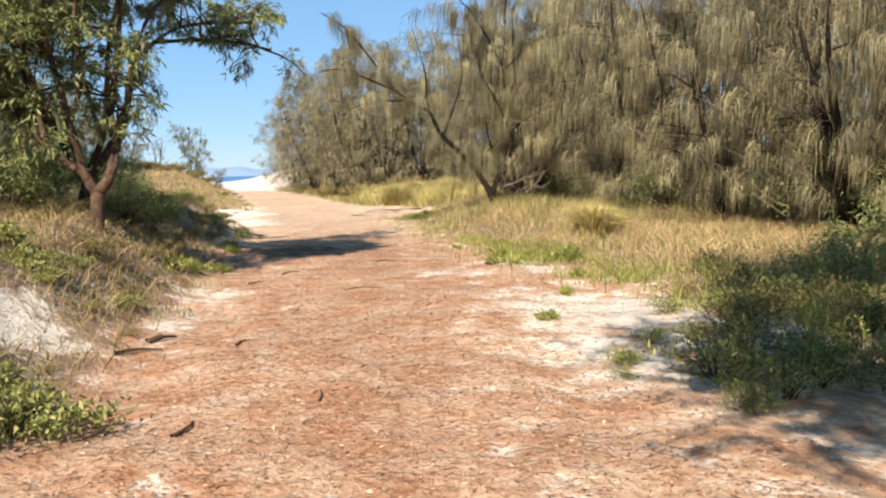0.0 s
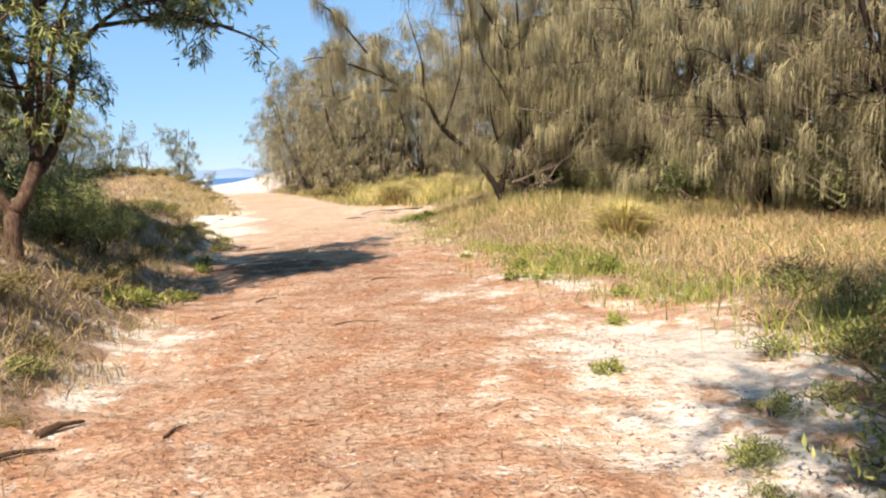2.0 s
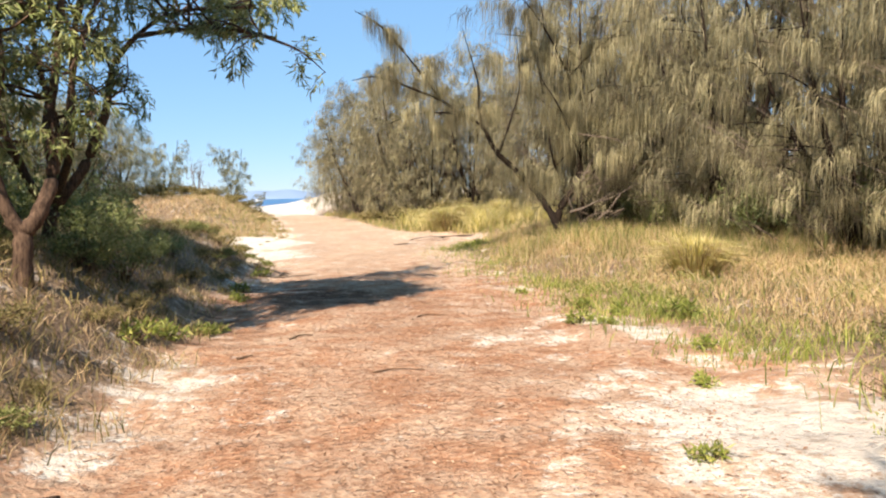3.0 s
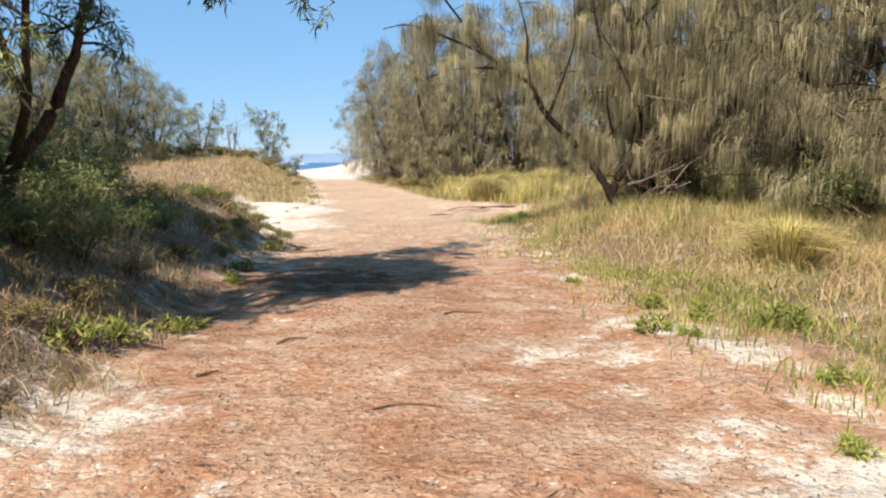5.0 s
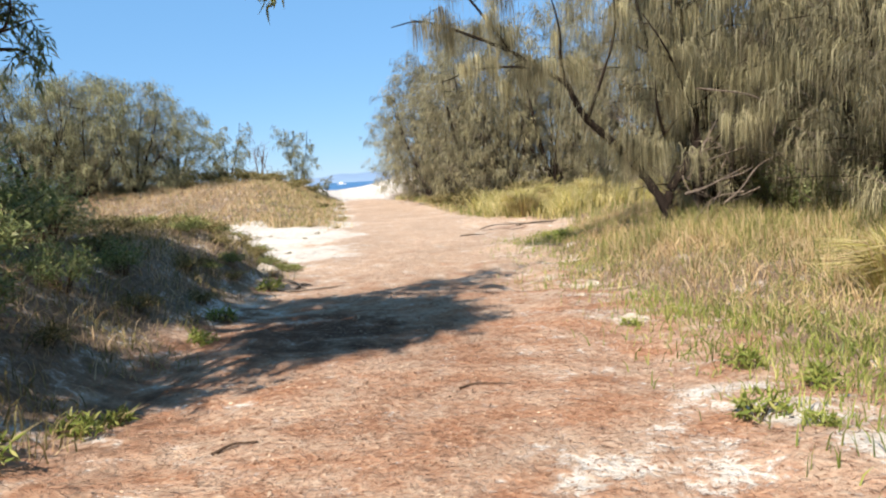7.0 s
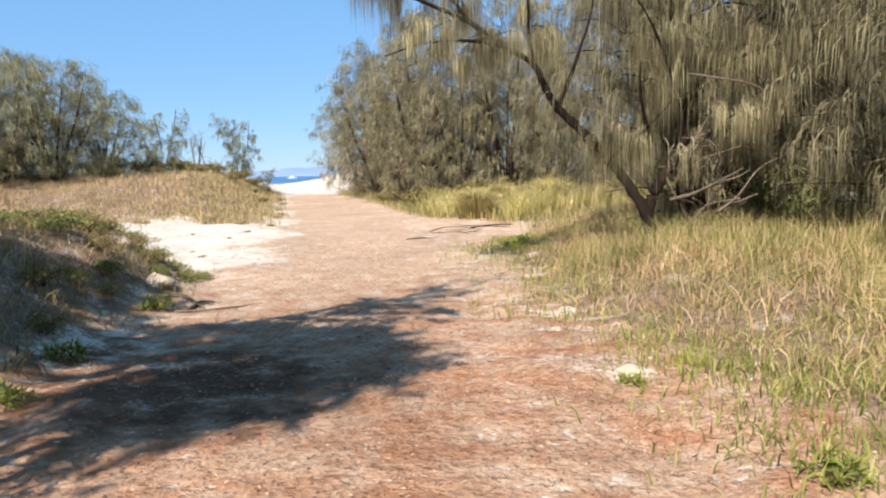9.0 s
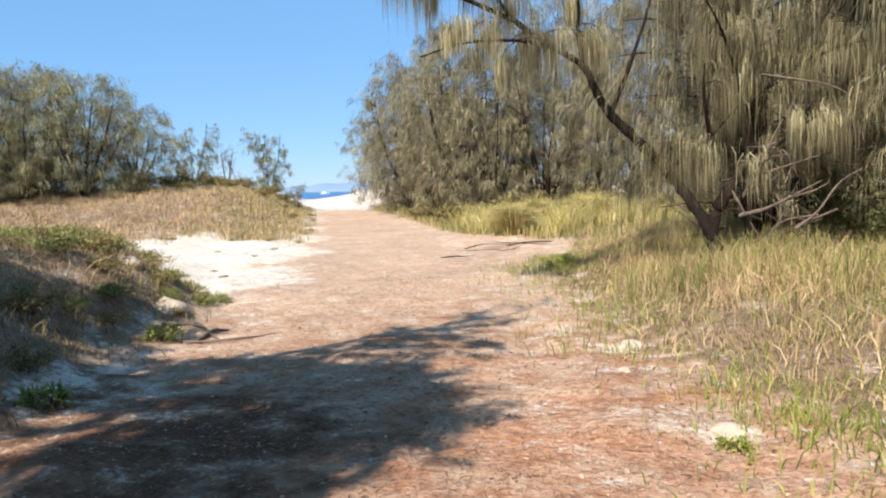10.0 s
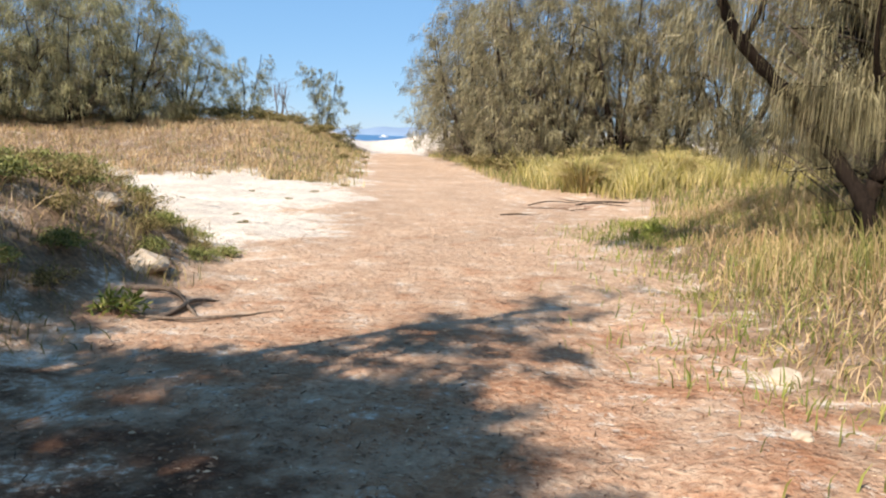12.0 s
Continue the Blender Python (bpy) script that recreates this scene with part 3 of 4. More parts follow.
for i, (x, y, s) in enumerate(SCRUB):
    m = stand(None, x, y, s, i * 101.0 % 360)
    if i == 0:
        left_kind.matrix_basis = m
    else:
        copy_thing(left_kind, m)

thin = sheoak("sheoak_sapling", "sparse feathery young she-oak alone on the dune", sheoak_parts(51, 4.9, 1.5, 4, 13, low=0.1, girth=0.22, width=0.009, plume=(0.25, 0.45), per=7, secs=12, shell=0), M_NEEDLE_FAR)
thin.matrix_basis = stand(None, 0.0, 60.0, 1.1, 20)
edge_tree = sheoak("sheoak_sapling", "thin open she-oak at the edge of the scrub", sheoak_parts(52, 4.4, 1.7, 5, 13, low=0.1, girth=0.25, width=0.009, plume=(0.25, 0.45), per=7, secs=11, shell=0), M_NEEDLE_FAR)
edge_tree.matrix_basis = stand(None, -4.3, 59.0, 1.1, 120)
low_thin = copy_thing(thin, stand(None, 1.7, 57.0, 0.38, 200))
tagged(low_thin, "small green she-oak seedling at the tip of the dune")


def leaning_sheoak():
    """The forked tree at the grass edge whose limb leans out over the track."""
    rng = np.random.default_rng(61)
    tree = tagged(new("sheoak_tree"), "leaning forked she-oak with dark limbs over the track", "tree")
    at = np.array([7.7, 20.2, 0.0])
    tree.matrix_basis = pose(*at)
    g = ground_z(7.7, 20.2) - 0.05
    limb = [(7.95, 19.85, g), (7.84, 19.95, 0.8), (7.72, 20.2, 1.17), (7.52, 20.5, 1.6), (7.12, 20.5, 2.0), (6.64, 20.45, 2.43), (6.43, 20.5, 2.79), (6.28, 20.5, 3.07), (5.89, 20.4, 3.28), (5.32, 20.35, 3.62), (5.0, 20.3, 3.99), (4.4, 20.2, 4.7)]
    stems = [(limb, 0.095, 0.02)]
    stems.append(([(8.9, 20.5, g), (8.83, 20.6, 0.72), (8.75, 20.6, 1.5), (8.74, 20.6, 2.34), (8.63, 20.6, 3.26), (8.48, 20.6, 4.25), (8.6, 20.7, 6.4)], 0.15, 0.03))
    stems.append(([(7.9, 20.15, g), (7.97, 20.2, 0.85), (8.08, 20.2, 1.17), (8.39, 20.3, 1.54), (8.75, 20.5, 1.99)], 0.11, 0.06))
    stems.append(([(7.36, 20.35, 1.58), (7.59, 20.2, 1.87), (7.94, 20.2, 2.11), (8.3, 20.1, 2.5)], 0.035, 0.012))
    boughs = [[(6.28, 20.5, 3.07), (6.17, 20.4, 3.51), (6.09, 20.2, 4.06), (5.7, 20.0, 5.2)],
              [(5.89, 20.4, 3.28), (5.3, 20.2, 3.35), (4.6, 20.1, 3.3), (4.0, 20.0, 3.1)],
              [(5.32, 20.35, 3.62), (4.4, 20.2, 3.95), (3.7, 20.0, 4.1), (3.2, 19.9, 4.0)],
              [(6.64, 20.45, 2.43), (6.9, 20.3, 3.2), (7.1, 20.2, 4.0), (7.0, 20.1, 5.0)],
              [(8.74, 20.6, 2.34), (8.2, 20.1, 3.1), (7.8, 19.8, 3.6), (7.4, 19.7, 4.1)],
              [(8.48, 20.6, 4.25), (8.9, 20.0, 4.8), (9.4, 19.6, 5.2)],
              [(8.48, 20.6, 4.25), (7.9, 20.2, 5.0), (7.3, 20.0, 5.7), (6.7, 19.9, 6.2)],
              [(8.7, 20.6, 2.6), (9.0, 19.8, 3.0), (9.4, 19.3, 3.2), (9.9, 19.0, 3.2)],
              [(8.75, 20.6, 1.5), (8.9, 19.9, 2.1), (9.2, 19.4, 2.4)],
              [(4.4, 20.2, 4.7), (3.9, 20.1, 5.2), (3.3, 20.0, 5.5)],
              [(7.94, 20.2, 2.11), (7.7, 19.9, 2.6), (7.6, 19.7, 3.0)]]
    wood = [tube(np.array(p) - at, a, b, 9, 7, 0.16, rng) for p, a, b in stems]
    wood += [tube(np.array(p) - at, 0.035, 0.008, 6, 5, 0.06, rng) for p in boughs]
    anchors, outs, sizes = [], [], []

    def hang(line, lo, n, big):
        for q in range(n):
            c = line[int(rng.uniform(lo, 1) * (len(line) - 1))]
            d = rng.normal(size=3) * (1, 1, 0.35)
            e = c + unit(d) * rng.uniform(0.15, 0.75)
            wood.append(tube([c, (c + e) / 2 + (0, 0, 0.06), e], 0.009, 0.004, 3, 2, 0.0, rng))
            for w in (0.5, 0.75, 1.0):
                anchors.append(c + (e - c) * w + rng.normal(size=3) * 0.05)
                outs.append(unit(d * (1, 1, 0)))
                sizes.append(rng.uniform(0.35, big))

    for i, p in enumerate(boughs):
        hang(smooth_line(np.array(p) - at, 6), 0.35, (4, 5, 4, 2, 3, 9, 8, 10, 9, 4, 1)[i], 0.8)
    hang(smooth_line(np.array(stems[1][0]) - at, 6), 0.5, 18, 0.9)
    hang(smooth_line(np.array(stems[3][0]) - at, 6), 0.3, 6, 0.8)
    hang(smooth_line(np.array(limb) - at, 6), 0.78, 8, 0.7)
    part("trunk", tri_mesh("trunk", *join(*wood), M_BARK), tree)
    part("crown", crown_mesh(plumes(np.array(anchors), np.array(outs), np.array(sizes), 70, rng, 0.0045, 0.24, 0.82, 0.11), M_NEEDLE), tree)
    twigs = []
    for i in range(44):
        c = np.array((rng.uniform(0.5, 2.6), rng.uniform(-0.9, 0.6), rng.uniform(0.5, 2.4)))
        d = unit(rng.normal(size=3) * (1, 1, 0.5))
        ln = rng.uniform(0.5, 1.4)
        twigs.append(tube([c, c + d * ln * 0.5 + rng.normal(size=3) * 0.1, c + d * ln + rng.normal(size=3) * 0.2], 0.016, 0.004, 4, 3, 0.1, rng))
    for p, r in (([(8.1, 19.7, 1.05), (8.3, 19.4, 1.15), (8.72, 19.4, 1.33), (9.06, 19.4, 1.49)], 0.032), ([(8.2, 19.8, 1.3), (8.28, 19.6, 1.65), (8.53, 19.6, 2.11), (8.78, 19.6, 2.5)], 0.02),
                 ([(8.08, 19.2, 2.79), (8.99, 19.2, 2.66), (9.51, 19.2, 2.44), (9.93, 19.2, 2.71)], 0.016), ([(8.5, 19.1, 0.9), (8.73, 19.0, 1.11), (9.05, 19.0, 1.48), (9.56, 19.0, 1.71)], 0.02)):
        twigs.append(tube(np.array(p) - at, r, 0.006, 6, 5, 0.14, rng))
    part("deadwood", tri_mesh("deadwood", *join(*twigs), M_TWIG), tree, "bare grey broken twigs")["kind"] = "stuff"


leaning_sheoak()


# ---- wattle trees on the left bank ----
def wattle(seed, at, limbs, reach, n_leaf, label, domes=(), low_leaf=0):
    rng = np.random.default_rng(seed)
    tree = tagged(new("wattle_tree"), label, "tree")
    at = np.array((*at, ground_z(*at) - 0.05))
    tree.matrix_basis = pose(*at)
    wood, spots = [], []
    for pts, r in limbs:
        p = np.array(pts, dtype=float) - (at[0], at[1], 0) - (0, 0, at[2])
        wood.append(tube(p, r, 0.02, 9, 6, 0.07, rng))
        line = smooth_line(p, 6)
        for s in range(9):
            c = line[int(rng.uniform(0.5, 1) * (len(line) - 1))]
            d = unit(rng.normal(size=3) * (1, 1, 0.6) + (0, 0, 0.25))
            ln = rng.uniform(0.4, 1.0) * reach
            e = c + d * ln
            wood.append(tube([c, (c + e) / 2 + rng.normal(size=3) * 0.08, e], 0.02, 0.006, 4, 3, 0.05, rng))
            for w in range(5):
                f = c + (e - c) * rng.uniform(0.35, 1.0)
                g = f + unit(rng.normal(size=3) + (0, 0, -0.3)) * rng.uniform(0.2, 0.45)
                wood.append(tube([f, (f + g) / 2 + (0, 0, 0.03), g], 0.006, 0.003, 3, 2, 0.0, rng))
                spots.append((f, g))
    low = len(spots)
    stems = np.concatenate([smooth_line(np.array(q, dtype=float) - at, 6)[6:] for q, r in limbs])
    for centre, radii, count in domes:
        for s in range(count):
            v = rng.normal(size=3)
            e = np.array(centre) - at + unit(v) * rng.uniform(0, 1) ** 0.4 * np.array(radii)
            c = stems[np.argmin(np.linalg.norm(stems - e + (0, 0, 0.5), axis=1))]
            wood.append(tube([c, (c + e) / 2 + rng.normal(size=3) * 0.1 + (0, 0, 0.1), e], 0.018, 0.006, 4, 4, 0.05, rng))
            for w in range(6):
                b = c + (e - c) * rng.uniform(0.6, 1.0)
                g = b + unit(rng.normal(size=3) * (1, 1, 0.6)) * rng.uniform(0.3, 0.65)
                wood.append(tube([b, (b + g) / 2 + (0, 0, 0.03), g], 0.006, 0.003, 3, 2, 0.0, rng))
                spots.append((b, g))
    f = np.array([s[0] for s in spots])
    g = np.array([s[1] for s in spots])
    i = rng.integers(low if low_leaf else 0, len(spots), n_leaf)
    i[:low_leaf] = rng.integers(0, low, low_leaf)
    u = rng.uniform(0.2, 1.05, (n_leaf, 1))
    p = f[i] + (g[i] - f[i]) * u + rng.normal(size=(n_leaf, 3)) * 0.025
    d = unit(g[i] - f[i]) * 0.6 + rng.normal(size=(n_leaf, 3)) * 0.6 + (0, 0, -0.45)
    part("trunk", tri_mesh("trunk", *join(*wood), M_BARK_PALE), tree)
    part("crown", tri_mesh("crown", *leaves(p, d, rng.uniform(0.09, 0.16, n_leaf), rng.uniform(0.016, 0.026, n_leaf), rng), M_ACACIA), tree)
    return tree


wattle(71, (-1.09, 10.47), [
    ([(-1.10, 10.47, 0.7), (-1.08, 10.48, 1.05), (-1.06, 10.5, 1.25), (-0.94, 10.52, 1.42), (-0.84, 10.7, 1.8), (-0.9, 10.9, 2.3), (-0.8, 11.0, 3.0), (-0.7, 10.9, 4.2), (-0.9, 10.8, 5.4)], 0.10),
    ([(-1.06, 10.5, 1.2), (-1.22, 10.5, 1.54), (-1.35, 10.5, 2.1), (-1.5, 10.4, 2.9), (-1.8, 10.2, 4.2), (-1.9, 9.8, 5.5)], 0.07),
    ([(-1.22, 10.5, 1.5), (-1.6, 10.6, 1.8), (-2.1, 10.8, 2.4), (-2.6, 11.0, 3.1), (-3.2, 11.2, 3.7)], 0.05),
    ([(-0.86, 10.7, 1.75), (-0.72, 10.8, 2.2), (-0.62, 10.9, 2.9), (-0.3, 11.1, 3.7), (0.3, 11.4, 4.1)], 0.04),
    ([(-1.3, 10.5, 1.8), (-1.55, 10.65, 2.1), (-1.9, 10.7, 2.35)], 0.03),
    ([(-1.35, 10.5, 2.1), (-1.2, 10.6, 2.7), (-1.25, 10.7, 3.5), (-1.1, 10.8, 4.4)], 0.035),
    ([(-1.6, 10.4, 1.8), (-1.75, 10.5, 2.5), (-2.0, 10.6, 3.3), (-2.1, 10.6, 4.2)], 0.035),
], 0.8, 44000, "wattle tree with a bare pale trunk and drooping green leaves",
    [((-1.5, 10.2, 6.0), (1.3, 1.9, 0.6), 80), ((-0.9, 10.9, 6.1), (0.5, 0.7, 0.5), 14), ((-2.1, 10.3, 3.1), (0.7, 0.6, 0.4), 14)], 7000)
wattle(72, (-1.75, 14.2), [
    ([(-1.75, 14.2, 0.7), (-1.6, 14.2, 1.4), (-1.21, 14.25, 1.98), (-1.02, 14.3, 2.45), (-0.90, 14.37, 2.8), (-0.86, 14.4, 3.1), (-0.72, 14.4, 3.5), (0.0, 13.6, 3.9), (1.1, 12.9, 3.9)], 0.09),
    ([(-1.6, 14.2, 1.5), (-1.3, 13.8, 2.1), (-1.18, 13.5, 2.7), (-1.05, 13.4, 3.8), (-0.6, 13.4, 5.0)], 0.065),
    ([(-1.3, 13.8, 2.1), (-1.45, 13.7, 2.7), (-1.6, 13.6, 3.6), (-1.5, 13.4, 4.6)], 0.045),
    ([(-1.7, 14.2, 1.4), (-2.0, 14.0, 2.2), (-2.4, 13.8, 3.4), (-2.5, 13.8, 4.8)], 0.07),
    ([(-0.45, 14.0, 3.7), (0.2, 13.0, 3.6), (0.8, 12.4, 3.5), (1.3, 12.1, 3.35)], 0.035),
    ([(-1.05, 13.4, 3.8), (-0.6, 13.3, 5.2), (0.0, 13.2, 6.4), (0.4, 13.2, 6.9)], 0.05),
    ([(-2.0, 14.0, 2.2), (-2.7, 13.6, 2.6), (-3.4, 13.4, 3.2)], 0.05),
], 0.95, 36000, "dark many-stemmed wattle arching over the path edge",
    [((-0.9, 12.3, 4.4), (1.6, 1.6, 0.8), 16), ((-2.6, 12.4, 4.5), (1.5, 1.9, 0.7), 30), ((-3.0, 14.4, 4.7), (1.4, 1.4, 0.9), 18), ((1.0, 14.4, 4.3), (0.7, 0.5, 0.35), 6)], 8000)
wattle(73, (-3.6, 12.0), [
    ([(-3.6, 12.0, 0.9), (-3.5, 12.0, 1.8), (-3.2, 12.1, 3.0), (-2.9, 12.1, 4.4)], 0.09),
    ([(-3.5, 12.0, 1.6), (-4.0, 12.0, 2.6), (-4.6, 12.2, 3.8)], 0.07),
    ([(-3.55, 12.0, 1.4), (-3.3, 11.6, 2.0), (-3.0, 11.2, 2.6)], 0.05),
    ([(-3.6, 12.0, 1.2), (-4.2, 11.6, 1.7), (-4.9, 11.2, 2.2)], 0.05),
], 1.0, 6500, "shaded wattle tree with dense leaves on the bank")


# the overhanging tree beside the start of the walk, whose crown dapples the verge
wattle(74, (4.9, -1.2), [
    ([(4.9, -1.2, 0.0), (4.8, -1.0, 1.6), (4.4, -0.4, 3.2), (3.6, 0.8, 4.4), (2.8, 1.8, 5.0)], 0.13),
    ([(4.4, -0.4, 3.2), (4.4, 0.8, 4.2), (4.2, 2.2, 4.9), (3.9, 3.4, 5.2)], 0.07),
    ([(4.4, -0.4, 3.2), (5.4, 0.8, 4.2), (5.8, 2.4, 4.8), (5.6, 4.0, 5.0)], 0.07),
    ([(3.6, 0.8, 4.4), (2.6, 1.0, 5.2), (1.6, 1.2, 5.8)], 0.05),
    ([(4.2, 2.2, 4.9), (3.4, 2.8, 4.7), (2.6, 3.2, 4.4)], 0.04),
    ([(4.4, 0.8, 4.2), (4.9, 2.6, 4.5), (4.8, 4.4, 4.6)], 0.05),
], 1.0, 38000, "tall wattle with a high crown shading the sandy verge",
    [((4.0, 3.2, 4.9), (1.2, 2.0, 0.6), 24), ((1.0, -1.5, 4.9), (1.6, 1.2, 0.5), 65), ((5.0, 2.6, 5.0), (1.8, 2.0, 0.8), 36), ((0.4, 1.1, 4.9), (0.5, 0.7, 0.4), 6), ((1.0, 0.4, 4.6), (0.8, 0.7, 0.4), 12), ((0.2, -0.1, 4.6), (0.6, 0.4, 0.3), 5), ((3.2, 0.6, 4.9), (1.0, 0.9, 0.5), 20)])


# ---- shrubs and low plants ----
def shrub(name, label, seed, radius, tall, n_leaf, material, leaf=(0.05, 0.09), wide=0.4, stems=14, category="shrub"):
    rng = np.random.default_rng(seed)
    ob = tagged(new(name), label, category)
    wood, tips, mids = [], [], []
    for i in range(stems):
        az = rng.uniform(0, 2 * math.pi)
        rr = radius * math.sqrt(rng.uniform(0.02, 1))
        h = tall * rng.uniform(0.55, 1.0) * (1.0 - 0.45 * (rr / radius) ** 2)
        e = np.array([math.cos(az) * rr, math.sin(az) * rr, h])
        m = e * (0.45, 0.45, 0.6) + rng.normal(size=3) * 0.03
        wood.append(tube([(e[0] * 0.12, e[1] * 0.12, -0.04), m, e], 0.008 + 0.006 * tall, 0.003, 4, 3, 0.05, rng))
        tips.append(e)
        mids.append(m)
    tips, mids = np.array(tips), np.array(mids)
    i = rng.integers(0, stems, n_leaf)
    u = rng.uniform(0.0, 1.08, (n_leaf, 1)) ** 0.7
    p = mids[i] + (tips[i] - mids[i]) * u + rng.normal(size=(n_leaf, 3)) * (radius * 0.16, radius * 0.16, tall * 0.10)
    p[:, 2] = np.maximum(p[:, 2], 0.01)
    d = rng.normal(size=(n_leaf, 3)) + (0, 0, 0.35)
    L = rng.uniform(*leaf, n_leaf)
    part("branching", tri_mesh("branching", *join(*wood), M_STICK), ob)
    part("foliage", tri_mesh("foliage", *leaves(p, d, L, L * wide, rng), material), ob)
    return ob


def place_on(ob, spots):
    for i, (x, y, s) in enumerate(spots):
        m = stand(None, x, y, s, (i * 137.5) % 360, 0.02)
        if i == 0:
            ob.matrix_basis = m
        else:
            copy_thing(ob, m)


tufty = shrub("bank_shrub", "scrubby shaded dry shrub at the edge of the verge", 87, 0.55, 0.5, 500, M_SHRUB_DRY, (0.04, 0.08), 0.25)
place_on(tufty, [(4.7, 5.3, 0.8), (5.5, 6.0, 0.9), (5.3, 7.2, 0.7), (6.2, 7.2, 1.0), (6.8, 8.6, 1.0), (5.6, 4.9, 1.0), (7.0, 6.8, 1.2), (7.8, 8.0, 1.2)])
verge = shrub("leafy_shrub", "low bright green leafy shrub on the sandy verge", 81, 0.5, 0.42, 470, M_SHRUB, (0.05, 0.095), 0.33)
place_on(verge, [(3.6, 4.2, 0.8), (4.0, 3.7, 0.9), (4.25, 4.7, 0.95), (3.15, 4.75, 0.45), (4.7, 3.6, 1.1), (3.0, 4.4, 0.3), (3.75, 5.3, 0.5), (5.0, 5.9, 0.9), (4.5, 6.2, 0.6), (5.8, 6.6, 0.9), (5.0, 4.4, 0.9), (6.6, 6.0, 1.0), (6.3, 8.0, 0.9), (3.9, 4.2, 0.6), (5.9, 5.0, 1.0), (7.4, 7.2, 1.0), (3.3, 4.9, 0.4), (3.55, 3.45, 0.8), (3.2, 3.3, 0.5), (3.45, 3.85, 0.45), (4.1, 5.2, 0.5), (4.4, 4.2, 0.9)])
bank_bush = shrub("leafy_shrub", "rounded green creeping shrub at the foot of the bank", 82, 0.55, 0.32, 1100, M_SHRUB, (0.04, 0.07), 0.5)
place_on(bank_bush, [(-0.78, 4.25, 0.85), (-1.75, 7.3, 0.6), (-1.25, 7.45, 0.5), (-1.05, 8.3, 0.5), (-1.3, 4.1, 1.0), (-1.15, 4.75, 0.8), (-1.35, 7.7, 0.8), (-1.85, 8.0, 1.0), (-2.4, 8.3, 0.9), (-0.6, 7.9, 0.5), (-1.7, 5.2, 0.8), (0.2, 21.8, 0.7), (0.7, 21.0, 0.6), (-0.6, 22.6, 0.8), (-1.5, 23.8, 0.9), (-2.6, 24.6, 0.9), (0.1, 20.4, 0.7), (-1.3, 22.0, 0.8), (0.9, 19.9, 0.5), (1.2, 20.8, 0.55), (1.25, 21.6, 0.5), (0.8, 22.2, 0.6), (0.5, 19.0, 0.6), (-0.2, 19.4, 0.8), (-0.5, 21.4, 0.8), (-1.2, 20.4, 0.9), (0.3, 18.2, 0.5), (-2.2, 22.6, 0.9), (0.2, 23.0, 0.6), (-0.9, 24.0, 0.7)])
dry_bush = shrub("bank_shrub", "scrubby dry olive shrub on the bank", 83, 0.6, 0.42, 1000, M_SHRUB_DRY, (0.04, 0.08), 0.3)
place_on(dry_bush, [(-1.0, 9.0, 0.7), (-0.85, 7.3, 0.4), (-0.5, 6.9, 0.3), (-0.6, 8.5, 0.45), (-0.95, 5.6, 0.35), (-1.9, 6.4, 0.5), (-0.5, 10.6, 0.7), (-0.3, 11.6, 0.8), (-0.9, 12.3, 1.0), (-0.2, 13.2, 0.7), (-1.6, 11.6, 0.9), (0.0, 15.2, 0.8), (-0.6, 16.4, 1.0), (0.1, 17.6, 0.9), (-0.9, 18.2, 1.0), (0.3, 19.4, 0.7), (0.75, 20.3, 0.7), (0.5, 21.2, 0.8), (0.0, 20.2, 0.9), (1.1, 21.1, 0.5), (0.6, 18.4, 0.6), (0.4, 16.6, 0.7), (-1.7, 19.6, 1.0), (-0.6, 20.8, 0.9), (-1.8, 21.6, 1.1), (-2.9, 20.4, 1.1), (-0.2, 22.3, 0.7), (-2.4, 23.2, 1.1), (2.5, 40.0, 0.5), (2.4, 43.0, 0.5), (2.6, 47.0, 0.6), (2.5, 51.0, 0.6), (2.2, 34.0, 0.4), (1.3, 34.6, 0.5), (0.1, 35.4, 0.45), (-1.8, 36.2, 0.5), (2.3, 37.5, 0.5), (-0.8, 28.6, 0.22), (0.7, 26.0, 0.2), (1.3, 28.4, 0.22), (1.6, 31.5, 0.3), (0.2, 31.0, 0.25), (-3.5, 37.0, 0.5), (1.1, 24.2, 0.25), (-3.6, 22.2, 1.1), (-1.2, 23.6, 0.8), (-4.5, 24, 1.2), (-3.3, 25.4, 0.9)])
dark_bush = shrub("dark_shrub", "dark green drooping shrub in the shade of the wattles", 84, 0.8, 1.2, 1700, M_ACACIA, (0.08, 0.14), 0.2)
# the verge copies at x 6 to 8 also stand in for deep shade
place_on(dark_bush, [(-1.6, 15.6, 1.0), (-0.9, 13.6, 0.6), (-0.5, 14.6, 0.5), (-1.3, 16.8, 0.7), (-1.9, 18.0, 0.6), (-0.85, 12.0, 0.55), (-2.2, 13.0, 0.9), (-0.3, 16.0, 0.4), (-2.6, 14.6, 1.2), (-2.8, 16.4, 1.1), (-0.55, 12.6, 0.6), (-2.4, 11.8, 0.9), (-3.9, 13.8, 1.2), (-3.6, 10.6, 1.0), (6.3, 6.6, 0.5), (7.3, 6.8, 0.6), (8.2, 7.6, 0.8), (11.6, 17.6, 1.5), (12.5, 14.0, 1.5), (12.8, 11.0, 1.5), (12.7, 8.0, 1.5), (10.6, 20.6, 1.2), (13.5, 17.0, 1.7), (13.9, 12.6, 1.7), (14.0, 9.6, 1.7), (12.4, 20.0, 1.5)])
fresh = shrub("leafy_plant", "small fresh green plant in the sand", 85, 0.2, 0.2, 160, M_GREEN, (0.07, 0.13), 0.22, 9, "plant")
